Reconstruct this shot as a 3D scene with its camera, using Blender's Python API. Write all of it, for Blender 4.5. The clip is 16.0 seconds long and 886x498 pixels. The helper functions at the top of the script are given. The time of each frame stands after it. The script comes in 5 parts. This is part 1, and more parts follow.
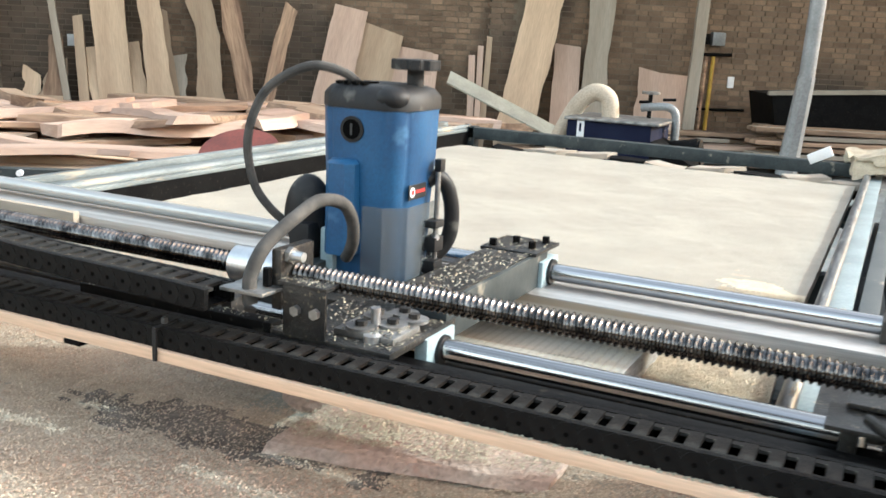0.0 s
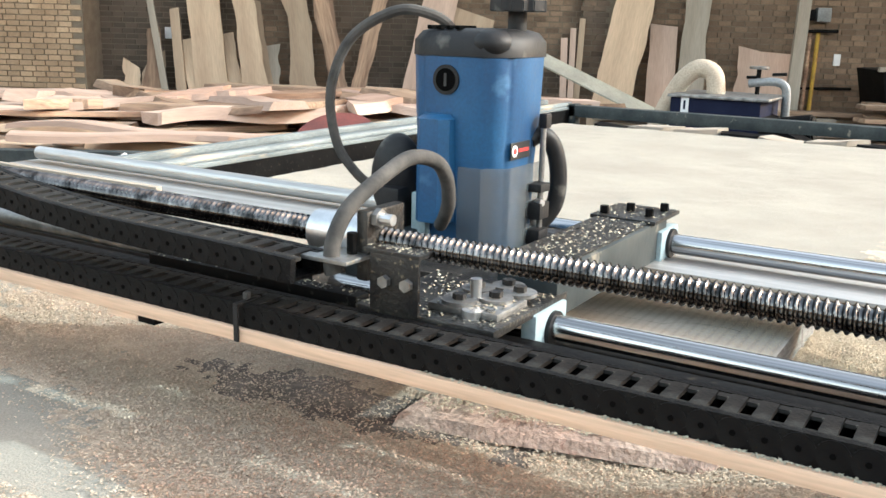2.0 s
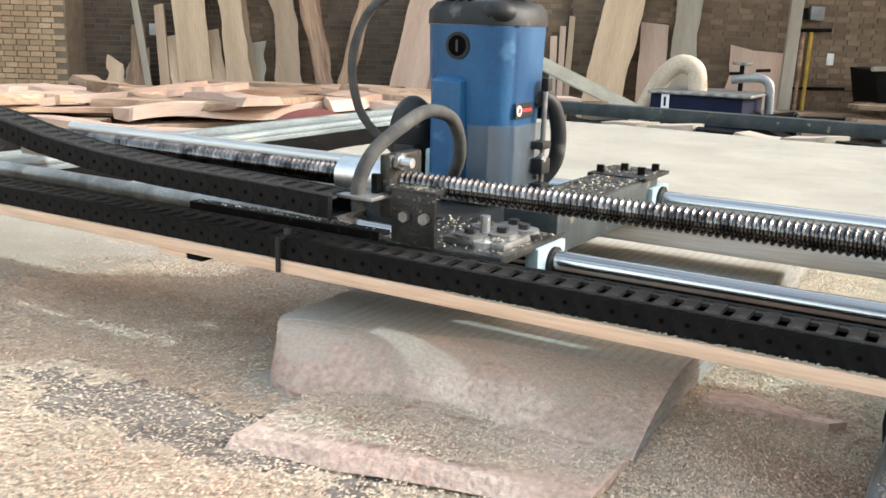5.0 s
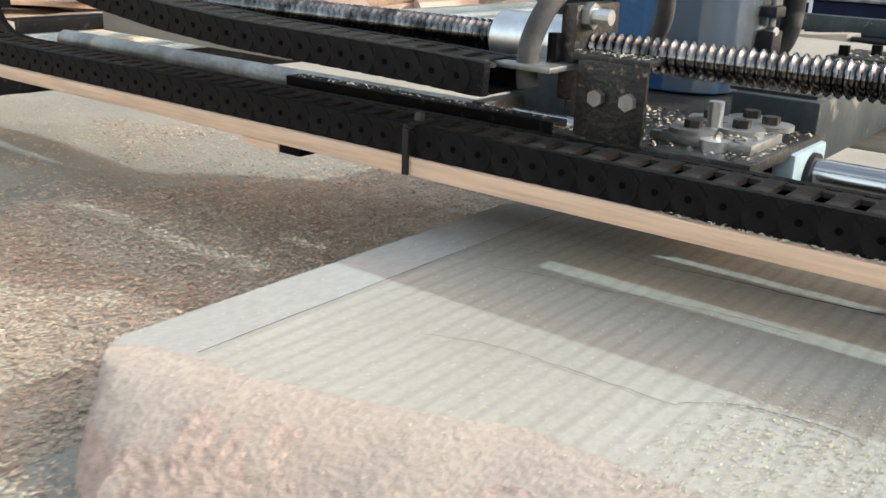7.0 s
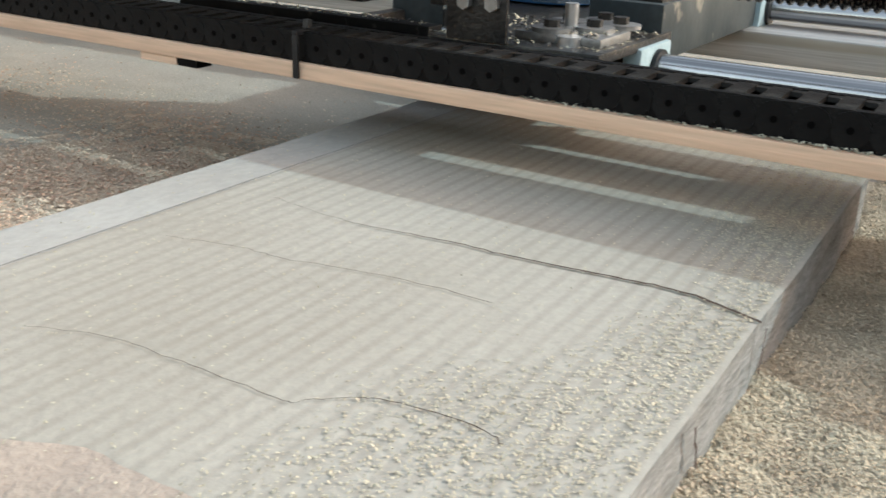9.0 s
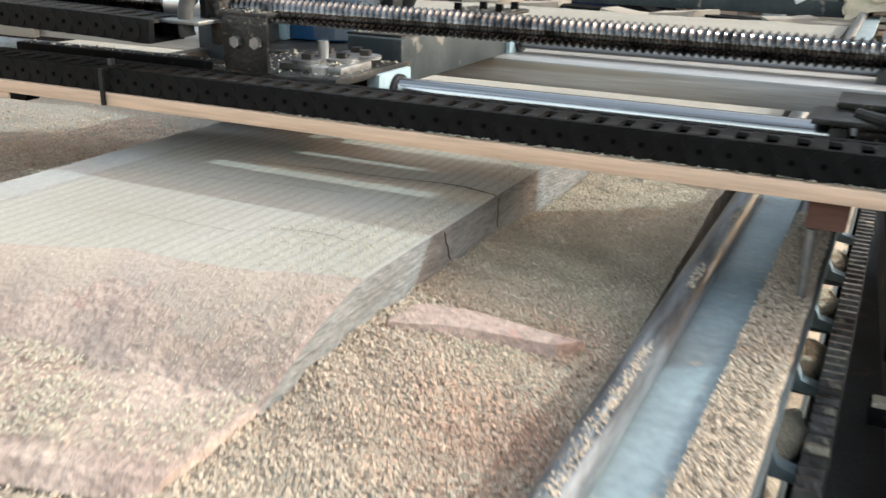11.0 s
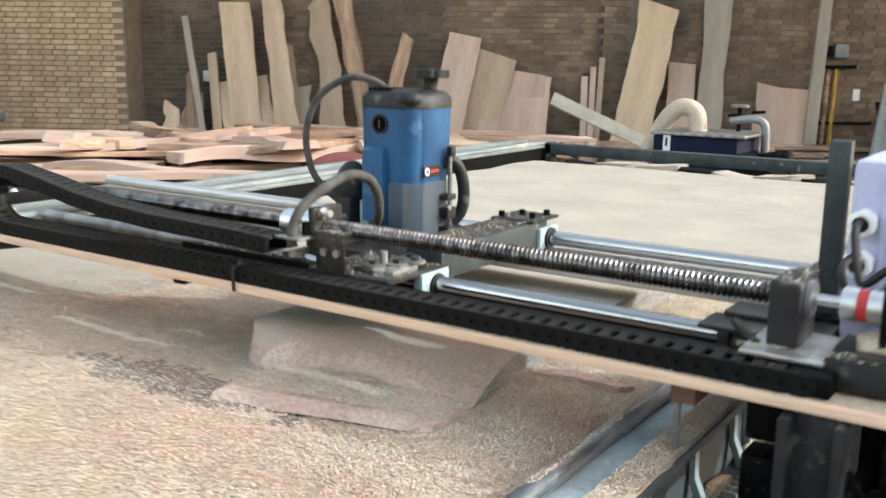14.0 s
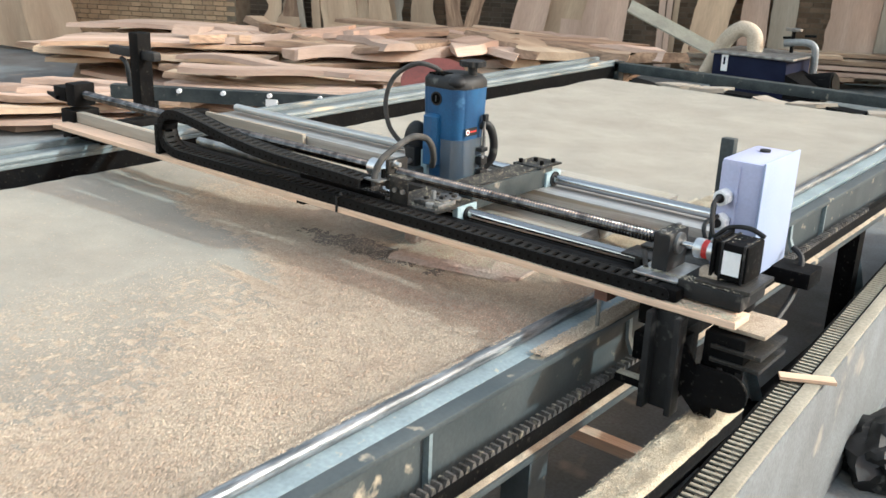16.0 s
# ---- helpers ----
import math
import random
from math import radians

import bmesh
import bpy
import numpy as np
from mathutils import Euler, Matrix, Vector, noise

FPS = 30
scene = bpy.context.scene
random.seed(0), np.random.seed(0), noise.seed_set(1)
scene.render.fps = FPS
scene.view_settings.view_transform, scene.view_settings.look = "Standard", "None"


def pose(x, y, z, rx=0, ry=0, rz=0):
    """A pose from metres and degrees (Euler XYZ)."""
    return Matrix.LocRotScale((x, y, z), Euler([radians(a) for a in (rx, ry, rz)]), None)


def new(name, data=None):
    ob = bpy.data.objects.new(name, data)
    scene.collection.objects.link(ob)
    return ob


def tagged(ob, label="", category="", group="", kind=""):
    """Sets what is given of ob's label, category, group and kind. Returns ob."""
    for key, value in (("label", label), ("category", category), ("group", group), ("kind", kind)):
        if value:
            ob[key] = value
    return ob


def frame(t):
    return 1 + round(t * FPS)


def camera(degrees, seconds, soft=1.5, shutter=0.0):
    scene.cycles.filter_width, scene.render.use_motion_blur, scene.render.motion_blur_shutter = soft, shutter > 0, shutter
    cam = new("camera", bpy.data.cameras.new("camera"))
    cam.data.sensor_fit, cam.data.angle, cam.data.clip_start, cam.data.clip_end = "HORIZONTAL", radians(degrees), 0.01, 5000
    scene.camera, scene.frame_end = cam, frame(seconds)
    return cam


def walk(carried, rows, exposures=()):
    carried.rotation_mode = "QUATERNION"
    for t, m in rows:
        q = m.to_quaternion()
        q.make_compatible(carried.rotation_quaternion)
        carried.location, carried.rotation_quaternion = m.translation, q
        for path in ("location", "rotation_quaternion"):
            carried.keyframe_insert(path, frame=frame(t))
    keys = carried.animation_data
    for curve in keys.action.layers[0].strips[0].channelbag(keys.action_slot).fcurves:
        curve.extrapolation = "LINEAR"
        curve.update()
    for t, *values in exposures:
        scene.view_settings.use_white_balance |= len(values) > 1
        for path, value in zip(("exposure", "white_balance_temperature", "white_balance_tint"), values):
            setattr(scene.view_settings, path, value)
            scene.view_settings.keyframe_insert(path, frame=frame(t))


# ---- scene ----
cam = camera(50.35, 16.0, soft=1.5, shutter=0.5)
PATH = [
    (0, 0.6844, -0.7585, 1.2122, 26.395, -12.884, -2.880),
    (0.5, 0.6213, -0.7208, 1.1654, 27.021, -13.284, -2.717),
    (1, 0.6003, -0.7111, 1.1532, 29.164, -13.235, -1.912),
    (1.5, 0.5922, -0.7126, 1.1476, 31.134, -13.532, -1.445),
    (2, 0.5972, -0.7112, 1.1538, 31.462, -13.651, -1.398),
    (2.5, 0.6032, -0.7086, 1.1552, 31.676, -13.555, -1.371),
    (3, 0.6233, -0.6883, 1.1572, 31.942, -13.372, -1.433),
    (3.5, 0.6505, -0.6750, 1.1513, 31.489, -13.106, -1.427),
    (3.7, 0.6690, -0.6865, 1.1530, 31.035, -13.025, -1.466),
    (5.8, 0.5703, -0.3126, 1.0767, 33.307, -14.930, -2.208),
    (6, 0.5361, -0.2532, 1.0658, 34.788, -15.759, -2.389),
    (6.5, 0.4715, -0.1355, 1.0422, 37.275, -17.944, -2.517),
    (7, 0.4326, -0.0607, 1.0293, 38.260, -18.908, -2.171),
    (7.5, 0.4392, 0.0084, 1.0266, 37.821, -19.925, -2.101),
    (8, 0.4583, 0.0437, 1.0201, 36.340, -20.815, -2.080),
    (8.5, 0.4779, 0.0732, 1.0146, 34.088, -21.225, -2.104),
    (9, 0.4950, 0.0911, 1.0108, 32.226, -21.647, -1.897),
    (9.5, 0.5145, 0.0979, 1.0128, 30.767, -21.726, -1.626),
    (10, 0.5568, 0.0304, 1.0256, 29.316, -21.414, -1.668),
    (10.2, 0.5918, -0.0155, 1.0421, 28.577, -21.058, -1.504),
    (12.3, 0.8540, -0.4809, 1.0467, 24.386, -15.239, -2.077),
    (12.5, 0.8685, -0.5120, 1.0538, 24.741, -14.189, -2.639),
    (13, 0.8847, -0.6133, 1.0200, 28.415, -11.391, -1.674),
    (13.5, 0.8952, -0.6476, 1.0272, 31.885, -10.852, -0.977),
    (14, 1.0206, -0.7747, 1.2005, 34.690, -11.571, -0.675),
    (14.5, 1.1601, -1.0127, 1.3305, 36.916, -16.338, -0.409),
    (15, 1.2501, -1.2571, 1.4054, 37.490, -18.655, -0.427),
    (15.5, 1.3667, -1.3845, 1.4640, 38.129, -19.394, -1.505),
    (16, 1.4798, -1.4833, 1.4807, 39.636, -18.955, -1.988),
]
EXPOSURES = [(0.0, 1.9, 5200, 10), (3.5, 1.95, 5200, 10), (6.0, 1.62, 5200, 10), (7.0, 1.42, 5200, 10), (8.0, 1.36, 5200, 10), (9.0, 1.18, 5200, 10), (10.0, 1.3, 5200, 10), (12.5, 1.7, 5200, 10), (13.5, 1.76, 5200, 10), (14.5, 1.6, 5200, 10), (15.5, 1.46, 5200, 10), (16.0, 1.46, 5200, 10)]

walk(cam, [(t, pose(x, y, z, 90 + pitch, roll, yaw)) for t, x, y, z, yaw, pitch, roll in PATH], EXPOSURES)

# gantry travel along the table and carriage step along the gantry: seconds, y, x
TRAVEL = [
    (0, 0.0001, 0.0000),
    (0.5, -0.0443, 0.0013),
    (1, -0.0700, -0.0013),
    (1.5, -0.0725, -0.0085),
    (2, -0.0604, -0.0119),
    (2.5, -0.0080, -0.0115),
    (3, 0.0528, -0.0124),
    (3.5, 0.1035, -0.0129),
    (3.7, 0.1080, -0.0131),
    (5.8, 0.3509, -0.0213),
    (6, 0.3738, -0.0203),
    (6.5, 0.4296, -0.0200),
    (7, 0.4856, -0.0188),
    (7.5, 0.5403, -0.0181),
    (8, 0.5945, -0.0190),
    (8.5, 0.6482, -0.0186),
    (9, 0.6981, -0.0196),
    (9.5, 0.6739, -0.0185),
    (10, 0.6222, -0.0172),
    (10.2, 0.6036, -0.0169),
    (12.3, 0.3749, -0.0135),
    (12.5, 0.3547, -0.0137),
    (13, 0.2842, -0.0142),
    (13.5, 0.2368, -0.0140),
    (14, 0.1953, -0.0124),
    (14.5, 0.1299, -0.0138),
    (15, 0.0975, -0.0122),
    (15.5, 0.0478, -0.0117),
    (16, -0.0106, -0.0144),
]

# ---- light ----
SUN = Vector((-1.55, -0.95, -1.0)).normalized()
world = bpy.data.worlds.new("sky")
scene.world = world
world.use_nodes = True
sky = world.node_tree.nodes.new("ShaderNodeTexSky")
sky.sky_type, sky.sun_disc = "NISHITA", False
sky.sun_elevation = math.asin(-SUN.z)
sky.sun_rotation = math.atan2(-SUN.x, -SUN.y)
back = world.node_tree.nodes["Background"]
tint = world.node_tree.nodes.new("ShaderNodeMix")
tint.data_type, tint.blend_type = "RGBA", "MULTIPLY"
tint.inputs["Factor"].default_value = 1.0
tint.inputs["B"].default_value = (1.45, 0.945, 0.515, 1.0)
world.node_tree.links.new(sky.outputs[0], tint.inputs["A"])
world.node_tree.links.new(tint.outputs["Result"], back.inputs[0])
back.inputs[1].default_value = 0.29
sun = new("sun", bpy.data.lights.new("sun", "SUN"))
sun.data.energy, sun.data.angle, sun.data.color = 1.33, radians(1.0), (0.9, 1.0, 0.83)
sun.rotation_mode = "QUATERNION"
sun.rotation_quaternion = SUN.to_track_quat("-Z", "Y")
sun.location = (3, 5, 6)


# ---- materials ----
def mat(name, col, col2=None, rough=0.6, metal=0.0, scale=8.0, detail=6.0, bump=0.0, bscale=60.0, stretch=(1, 1, 1), island=0.0, rough2=None, fine=0.35, world_space=False, spot=None, bands=0.0, spec=0.5):
    """Two-colour noise with a finer grain on top, roughness variation and bump."""
    m = bpy.data.materials.new(name)
    m.use_nodes = True
    N, L = m.node_tree.nodes, m.node_tree.links
    bsdf = N["Principled BSDF"]
    col2 = col2 or tuple(c * 0.75 for c in col)
    tc = N.new("ShaderNodeTexCoord")
    if world_space:
        geo = N.new("ShaderNodeNewGeometry")
        src = geo.outputs["Position"]
    else:
        src = tc.outputs["Object"]
    mp = N.new("ShaderNodeMapping")
    mp.inputs["Scale"].default_value = stretch
    L.new(src, mp.inputs[0])
    n1 = N.new("ShaderNodeTexNoise")
    n1.inputs["Scale"].default_value, n1.inputs["Detail"].default_value = scale, detail
    L.new(mp.outputs[0], n1.inputs["Vector"])
    n2 = N.new("ShaderNodeTexNoise")
    n2.inputs["Scale"].default_value, n2.inputs["Detail"].default_value = bscale, 4.0
    L.new(mp.outputs[0], n2.inputs["Vector"])
    ramp = N.new("ShaderNodeValToRGB")
    ramp.color_ramp.elements[0].position, ramp.color_ramp.elements[1].position = 0.35, 0.65
    ramp.color_ramp.elements[0].color, ramp.color_ramp.elements[1].color = (*col, 1), (*col2, 1)
    L.new(n1.outputs[0], ramp.inputs[0])
    mix = N.new("ShaderNodeMix")
    mix.data_type, mix.blend_type = "RGBA", "MULTIPLY"
    mix.inputs["Factor"].default_value = fine
    r2 = N.new("ShaderNodeValToRGB")
    r2.color_ramp.elements[0].position, r2.color_ramp.elements[1].position = 0.3, 0.7
    r2.color_ramp.elements[0].color, r2.color_ramp.elements[1].color = (0.35, 0.35, 0.35, 1), (1.3, 1.3, 1.3, 1)
    L.new(n2.outputs[0], r2.inputs[0])
    L.new(ramp.outputs[0], mix.inputs["A"])
    L.new(r2.outputs[0], mix.inputs["B"])
    out = mix.outputs["Result"]
    if bands:
        sx = N.new("ShaderNodeSeparateXYZ")
        L.new(src, sx.inputs[0])
        ph = N.new("ShaderNodeMath")
        ph.operation = "MULTIPLY_ADD"
        ph.inputs[1].default_value = 2 * math.pi / bands
        L.new(sx.outputs[0], ph.inputs[0])
        L.new(n1.outputs[0], ph.inputs[2])
        sn = N.new("ShaderNodeMath")
        sn.operation = "SINE"
        L.new(ph.outputs[0], sn.inputs[0])
        amp = N.new("ShaderNodeTexNoise")
        amp.inputs["Scale"].default_value, amp.inputs["Detail"].default_value = 7.0, 3.0
        L.new(src, amp.inputs["Vector"])
        fac = N.new("ShaderNodeMath")
        fac.operation = "MULTIPLY"
        L.new(sn.outputs[0], fac.inputs[0])
        L.new(amp.outputs[0], fac.inputs[1])
        lim = N.new("ShaderNodeMapRange")
        lim.inputs["From Min"].default_value, lim.inputs["From Max"].default_value = 0.0, 0.7
        lim.inputs["To Max"].default_value = 0.55
        L.new(fac.outputs[0], lim.inputs["Value"])
        mb = N.new("ShaderNodeMix")
        mb.data_type = "RGBA"
        L.new(lim.outputs[0], mb.inputs["Factor"])
        L.new(out, mb.inputs["A"])
        mb.inputs["B"].default_value = (0.22, 0.2, 0.165, 1)
        out = mb.outputs["Result"]
    if spot:
        n3 = N.new("ShaderNodeTexNoise")
        n3.inputs["Scale"].default_value, n3.inputs["Detail"].default_value = spot[1], 5.0
        L.new(mp.outputs[0], n3.inputs["Vector"])
        r3 = N.new("ShaderNodeValToRGB")
        r3.color_ramp.elements[0].position, r3.color_ramp.elements[1].position = spot[2], spot[2] + 0.08
        L.new(n3.outputs[0], r3.inputs[0])
        m3 = N.new("ShaderNodeMix")
        m3.data_type = "RGBA"
        L.new(r3.outputs[0], m3.inputs["Factor"])
        L.new(out, m3.inputs["A"])
        m3.inputs["B"].default_value = (*spot[0], 1)
        out = m3.outputs["Result"]
    if island:
        rnd = N.new("ShaderNodeNewGeometry").outputs["Random Per Island"] if island > 0 else N.new("ShaderNodeObjectInfo").outputs["Random"]
        hsv = N.new("ShaderNodeHueSaturation")
        mr = N.new("ShaderNodeMapRange")
        mr.inputs["To Min"].default_value, mr.inputs["To Max"].default_value = 1 - abs(island), 1 + abs(island) * 0.7
        L.new(rnd, mr.inputs["Value"])
        L.new(mr.outputs[0], hsv.inputs["Value"])
        L.new(out, hsv.inputs["Color"])
        out = hsv.outputs[0]
    L.new(out, bsdf.inputs["Base Color"])
    rr = N.new("ShaderNodeMapRange")
    rr.inputs["To Min"].default_value, rr.inputs["To Max"].default_value = rough, rough2 if rough2 is not None else min(1.0, rough + 0.2)
    L.new(n2.outputs[0], rr.inputs["Value"])
    L.new(rr.outputs[0], bsdf.inputs["Roughness"])
    bsdf.inputs["Metallic"].default_value = metal
    bsdf.inputs["Specular IOR Level"].default_value = spec
    if bump:
        b = N.new("ShaderNodeBump")
        b.inputs["Strength"].default_value, b.inputs["Distance"].default_value = bump, 0.004
        L.new(n2.outputs[0], b.inputs["Height"])
        L.new(b.outputs[0], bsdf.inputs["Normal"])
    return m


M_DUST = mat("fine_sawdust", (0.328, 0.305, 0.252), (0.272, 0.252, 0.21), 0.95, scale=4.0, bump=0.5, bscale=420.0, fine=0.3, world_space=True)
M_BARE = mat("dark_bare_board", (0.2, 0.17, 0.145), (0.1, 0.08, 0.066), 0.9, scale=14, bump=0.5, bscale=160, fine=0.5, world_space=True)
M_FINE = mat("cream_planing_dust", (0.5, 0.46, 0.35), (0.43, 0.39, 0.29), 0.95, scale=9, bscale=300, fine=0.2, island=0.15, world_space=True)
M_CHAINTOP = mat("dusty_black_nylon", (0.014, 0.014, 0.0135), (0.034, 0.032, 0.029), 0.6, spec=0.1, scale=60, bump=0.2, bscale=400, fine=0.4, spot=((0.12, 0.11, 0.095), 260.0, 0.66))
M_CHIP = mat("sawdust_chips", (0.55, 0.465, 0.35), (0.44, 0.355, 0.265), 0.9, scale=4.5, bump=0.3, bscale=300.0, fine=0.25, island=0.3, world_space=True)
M_CHIPBROWN = mat("brown_sawdust_chips", (0.53, 0.38, 0.275), (0.4, 0.265, 0.185), 0.9, scale=6, bump=0.3, bscale=300.0, fine=0.3, island=0.42, world_space=True)
M_DUSTPILE = mat("sawdust_heap", (0.48, 0.405, 0.31), (0.37, 0.3, 0.225), 0.95, scale=40.0, bump=0.8, bscale=300.0, fine=0.4, world_space=True)
M_CREAM = mat("cream_sawdust_heap", (0.57, 0.505, 0.375), (0.45, 0.385, 0.28), 0.95, scale=26.0, bump=1.0, bscale=330.0, fine=0.45, island=0.25, world_space=True)
M_CUT = mat("fresh_cut_wood", (0.365, 0.35, 0.305), (0.31, 0.29, 0.245), 0.85, scale=5.0, bump=0.2, bscale=240.0, stretch=(1.0, 0.8, 1), fine=0.15, world_space=True, bands=0.0125)
M_ROUGH = mat("rough_pink_wood", (0.45, 0.36, 0.295), (0.38, 0.28, 0.23), 0.9, scale=11.0, bump=0.9, bscale=150.0, fine=0.4, world_space=True, spot=((0.34, 0.19, 0.145), 19.0, 0.62))
M_PALEDUST = mat("pale_dust_on_slab", (0.4, 0.34, 0.28), (0.35, 0.285, 0.235), 0.95, scale=9.0, bump=0.4, bscale=260.0, fine=0.25, world_space=True)
M_CUTPALE = mat("pale_edge_board", (0.355, 0.35, 0.325), (0.31, 0.298, 0.27), 0.85, scale=7.0, bump=0.2, bscale=200.0, stretch=(1.0, 0.5, 1), fine=0.15, world_space=True)
M_CRACK = mat("crack", (0.05, 0.03, 0.02), rough=0.95, bscale=200)
M_SEAM = mat("slab_side", (0.25, 0.248, 0.236), (0.19, 0.182, 0.168), 0.9, scale=30, bump=0.6, bscale=200, fine=0.5, world_space=True, stretch=(1, 0.4, 2))
M_BLACK = mat("black_painted_steel", (0.0025, 0.0025, 0.003), (0.006, 0.006, 0.006), 0.45, spec=0.07, scale=15, bump=0.1, bscale=120, spot=((0.03, 0.027, 0.022), 90.0, 0.62))
M_CHAIN = mat("black_nylon", (0.003, 0.003, 0.0035), (0.009, 0.009, 0.009), 0.45, spec=0.09, scale=40, bump=0.3, bscale=420, island=-0.25, spot=((0.05, 0.047, 0.042), 700.0, 0.63))
M_DISC = mat("worn_black_nylon", (0.004, 0.004, 0.0045), (0.009, 0.009, 0.009), 0.42, spec=0.12, scale=50, bump=0.15, bscale=500, island=-0.2)
M_PIT = mat("dark_plastic_hole", (0.003, 0.003, 0.003), rough=0.8, spec=0.05)
M_PINE = mat("pine_batten", (0.78, 0.58, 0.42), (0.68, 0.48, 0.33), 0.7, scale=6, bump=0.2, bscale=90, stretch=(0.15, 3, 3), fine=0.3)
# lengthwise dark streaks stand in for dark surroundings mirrored in the rod
M_ROD = mat("polished_steel_reflection_streaks", (0.66, 0.65, 0.65), (0.3, 0.295, 0.29), 0.1, metal=1.0, scale=3, bscale=9, stretch=(0.3, 45, 45), fine=0.45)
M_SCUFF = mat("scuffed_dark_rail_steel", (0.07, 0.078, 0.085), (0.24, 0.26, 0.28), 0.22, metal=0.5, scale=22, bump=0.1, bscale=160, fine=0.5, world_space=True, stretch=(6, 0.5, 6), spot=((0.5, 0.5, 0.47), 14.0, 0.62))
M_SCREW = mat("oiled_ballscrew_steel", (0.2, 0.198, 0.196), (0.03, 0.03, 0.03), 0.08, metal=1.0, scale=60, bscale=250, fine=0.4)
M_STEEL = mat("bare_steel", (0.34, 0.34, 0.33), (0.17, 0.165, 0.16), 0.38, metal=0.85, scale=25, bump=0.15, bscale=200, fine=0.4, spot=((0.35, 0.3, 0.22), 40.0, 0.64))
M_ALU = mat("machined_aluminium", (0.66, 0.67, 0.68), (0.52, 0.53, 0.54), 0.28, metal=0.95, scale=30, bscale=220, fine=0.15)
M_BAR = mat("brushed_grey_steel_bar", (0.56, 0.55, 0.53), (0.4, 0.39, 0.37), 0.32, metal=0.75, scale=5, bump=0.05, bscale=60, stretch=(0.3, 12, 12), fine=0.35, spot=((0.36, 0.32, 0.26), 3.0, 0.62))
M_TOOTH = mat("pale_rack_steel", (0.2, 0.19, 0.18), (0.08, 0.075, 0.07), 0.45, metal=0.7, scale=40, bump=0.3, bscale=260, fine=0.5, spot=((0.4, 0.36, 0.28), 50.0, 0.58))
M_REDWOOD = mat("reddish_brown_block", (0.13, 0.065, 0.045), (0.09, 0.045, 0.03), 0.8, scale=20, bump=0.2, bscale=120, stretch=(.3, 2, 2))
M_DIRTY = mat("greasy_steel", (0.022, 0.022, 0.022), (0.06, 0.056, 0.05), 0.3, metal=0.5, scale=22, bump=0.25, bscale=260, fine=0.4, spot=((0.15, 0.125, 0.09), 160.0, 0.62))
M_TUBE = mat("dusty_blue_grey_steel", (0.03, 0.038, 0.041), (0.06, 0.068, 0.068), 0.5, metal=0.2, spec=0.25, scale=14, bump=0.1, bscale=140, fine=0.3, spot=((0.2, 0.185, 0.15), 30.0, 0.64))
M_LTBLUE = mat("pale_blue_paint", (0.33, 0.42, 0.45), (0.25, 0.33, 0.36), 0.45, scale=12, bump=0.08, bscale=160, fine=0.25, spot=((0.3, 0.28, 0.24), 24.0, 0.64))
M_RAIL = mat("pale_table_rail_paint", (0.29, 0.355, 0.375), (0.21, 0.26, 0.28), 0.4, metal=0.2, scale=9, bump=0.1, bscale=120, fine=0.3, spot=((0.4, 0.37, 0.3), 60.0, 0.63), world_space=True)
M_OLDRAIL = mat("weathered_table_rail_paint", (0.2, 0.23, 0.235), (0.12, 0.14, 0.145), 0.5, metal=0.2, scale=9, bump=0.15, bscale=120, fine=0.4, stretch=(3, 0.5, 3), spot=((0.36, 0.3, 0.21), 7.0, 0.62), world_space=True)
M_WEB = mat("grey_green_beam_paint", (0.04, 0.052, 0.058), (0.07, 0.082, 0.086), 0.5, scale=7, bump=0.1, bscale=120, fine=0.3, world_space=True, spot=((0.4, 0.35, 0.26), 18.0, 0.63))
M_BLUE = mat("blue_router_plastic", (0.01, 0.045, 0.125), (0.02, 0.09, 0.21), 0.35, scale=9, bump=0.05, bscale=260, fine=0.25, spot=((0.07, 0.16, 0.29), 16.0, 0.62))
M_CAP = mat("dusty_black_plastic", col=(0.009, 0.009, 0.01), col2=(0.02, 0.02, 0.02), rough=0.45, spec=0.3, scale=20, bump=0.1, bscale=240, fine=0.3, spot=((0.09, 0.085, 0.075), 22.0, 0.63))
M_CABLE = mat("dusty_rubber_cable", (0.035, 0.034, 0.032), (0.08, 0.075, 0.068), 0.75, scale=30, bump=0.2, bscale=220, fine=0.3)
M_SHIELD = mat("dusty_clear_shield", (0.1, 0.12, 0.13), (0.17, 0.185, 0.19), 0.3, scale=9, bscale=200, fine=0.15)
M_SHIELD.node_tree.nodes["Principled BSDF"].inputs["Alpha"].default_value = 0.32
M_BOX = mat("lavender_enclosure", (0.42, 0.43, 0.6), (0.38, 0.4, 0.56), 0.35, scale=6, bscale=180, fine=0.1)
M_LID = mat("pale_lavender_lid", (0.34, 0.4, 0.56), (0.3, 0.36, 0.52), 0.35, scale=6, bscale=180, fine=0.1)
M_WHITE = mat("white_label", (0.8, 0.8, 0.8), (0.72, 0.72, 0.72), 0.6, scale=10, bscale=200, fine=0.08)
M_RED = mat("red_rubber", (0.5, 0.03, 0.02), (0.4, 0.02, 0.02), 0.5)
M_CONC = mat("concrete", (0.2, 0.215, 0.22), (0.15, 0.155, 0.155), 0.85, scale=4, bump=0.3, bscale=90, fine=0.3, world_space=True, spot=((0.28, 0.26, 0.22), 5.0, 0.6))
M_BRICK = mat("brown_brick", (0.18, 0.125, 0.082), (0.245, 0.17, 0.112), 0.9, scale=3, bump=0.5, bscale=60, island=-0.32, fine=0.3, world_space=True, spot=((0.1, 0.075, 0.055), 0.55, 0.5))
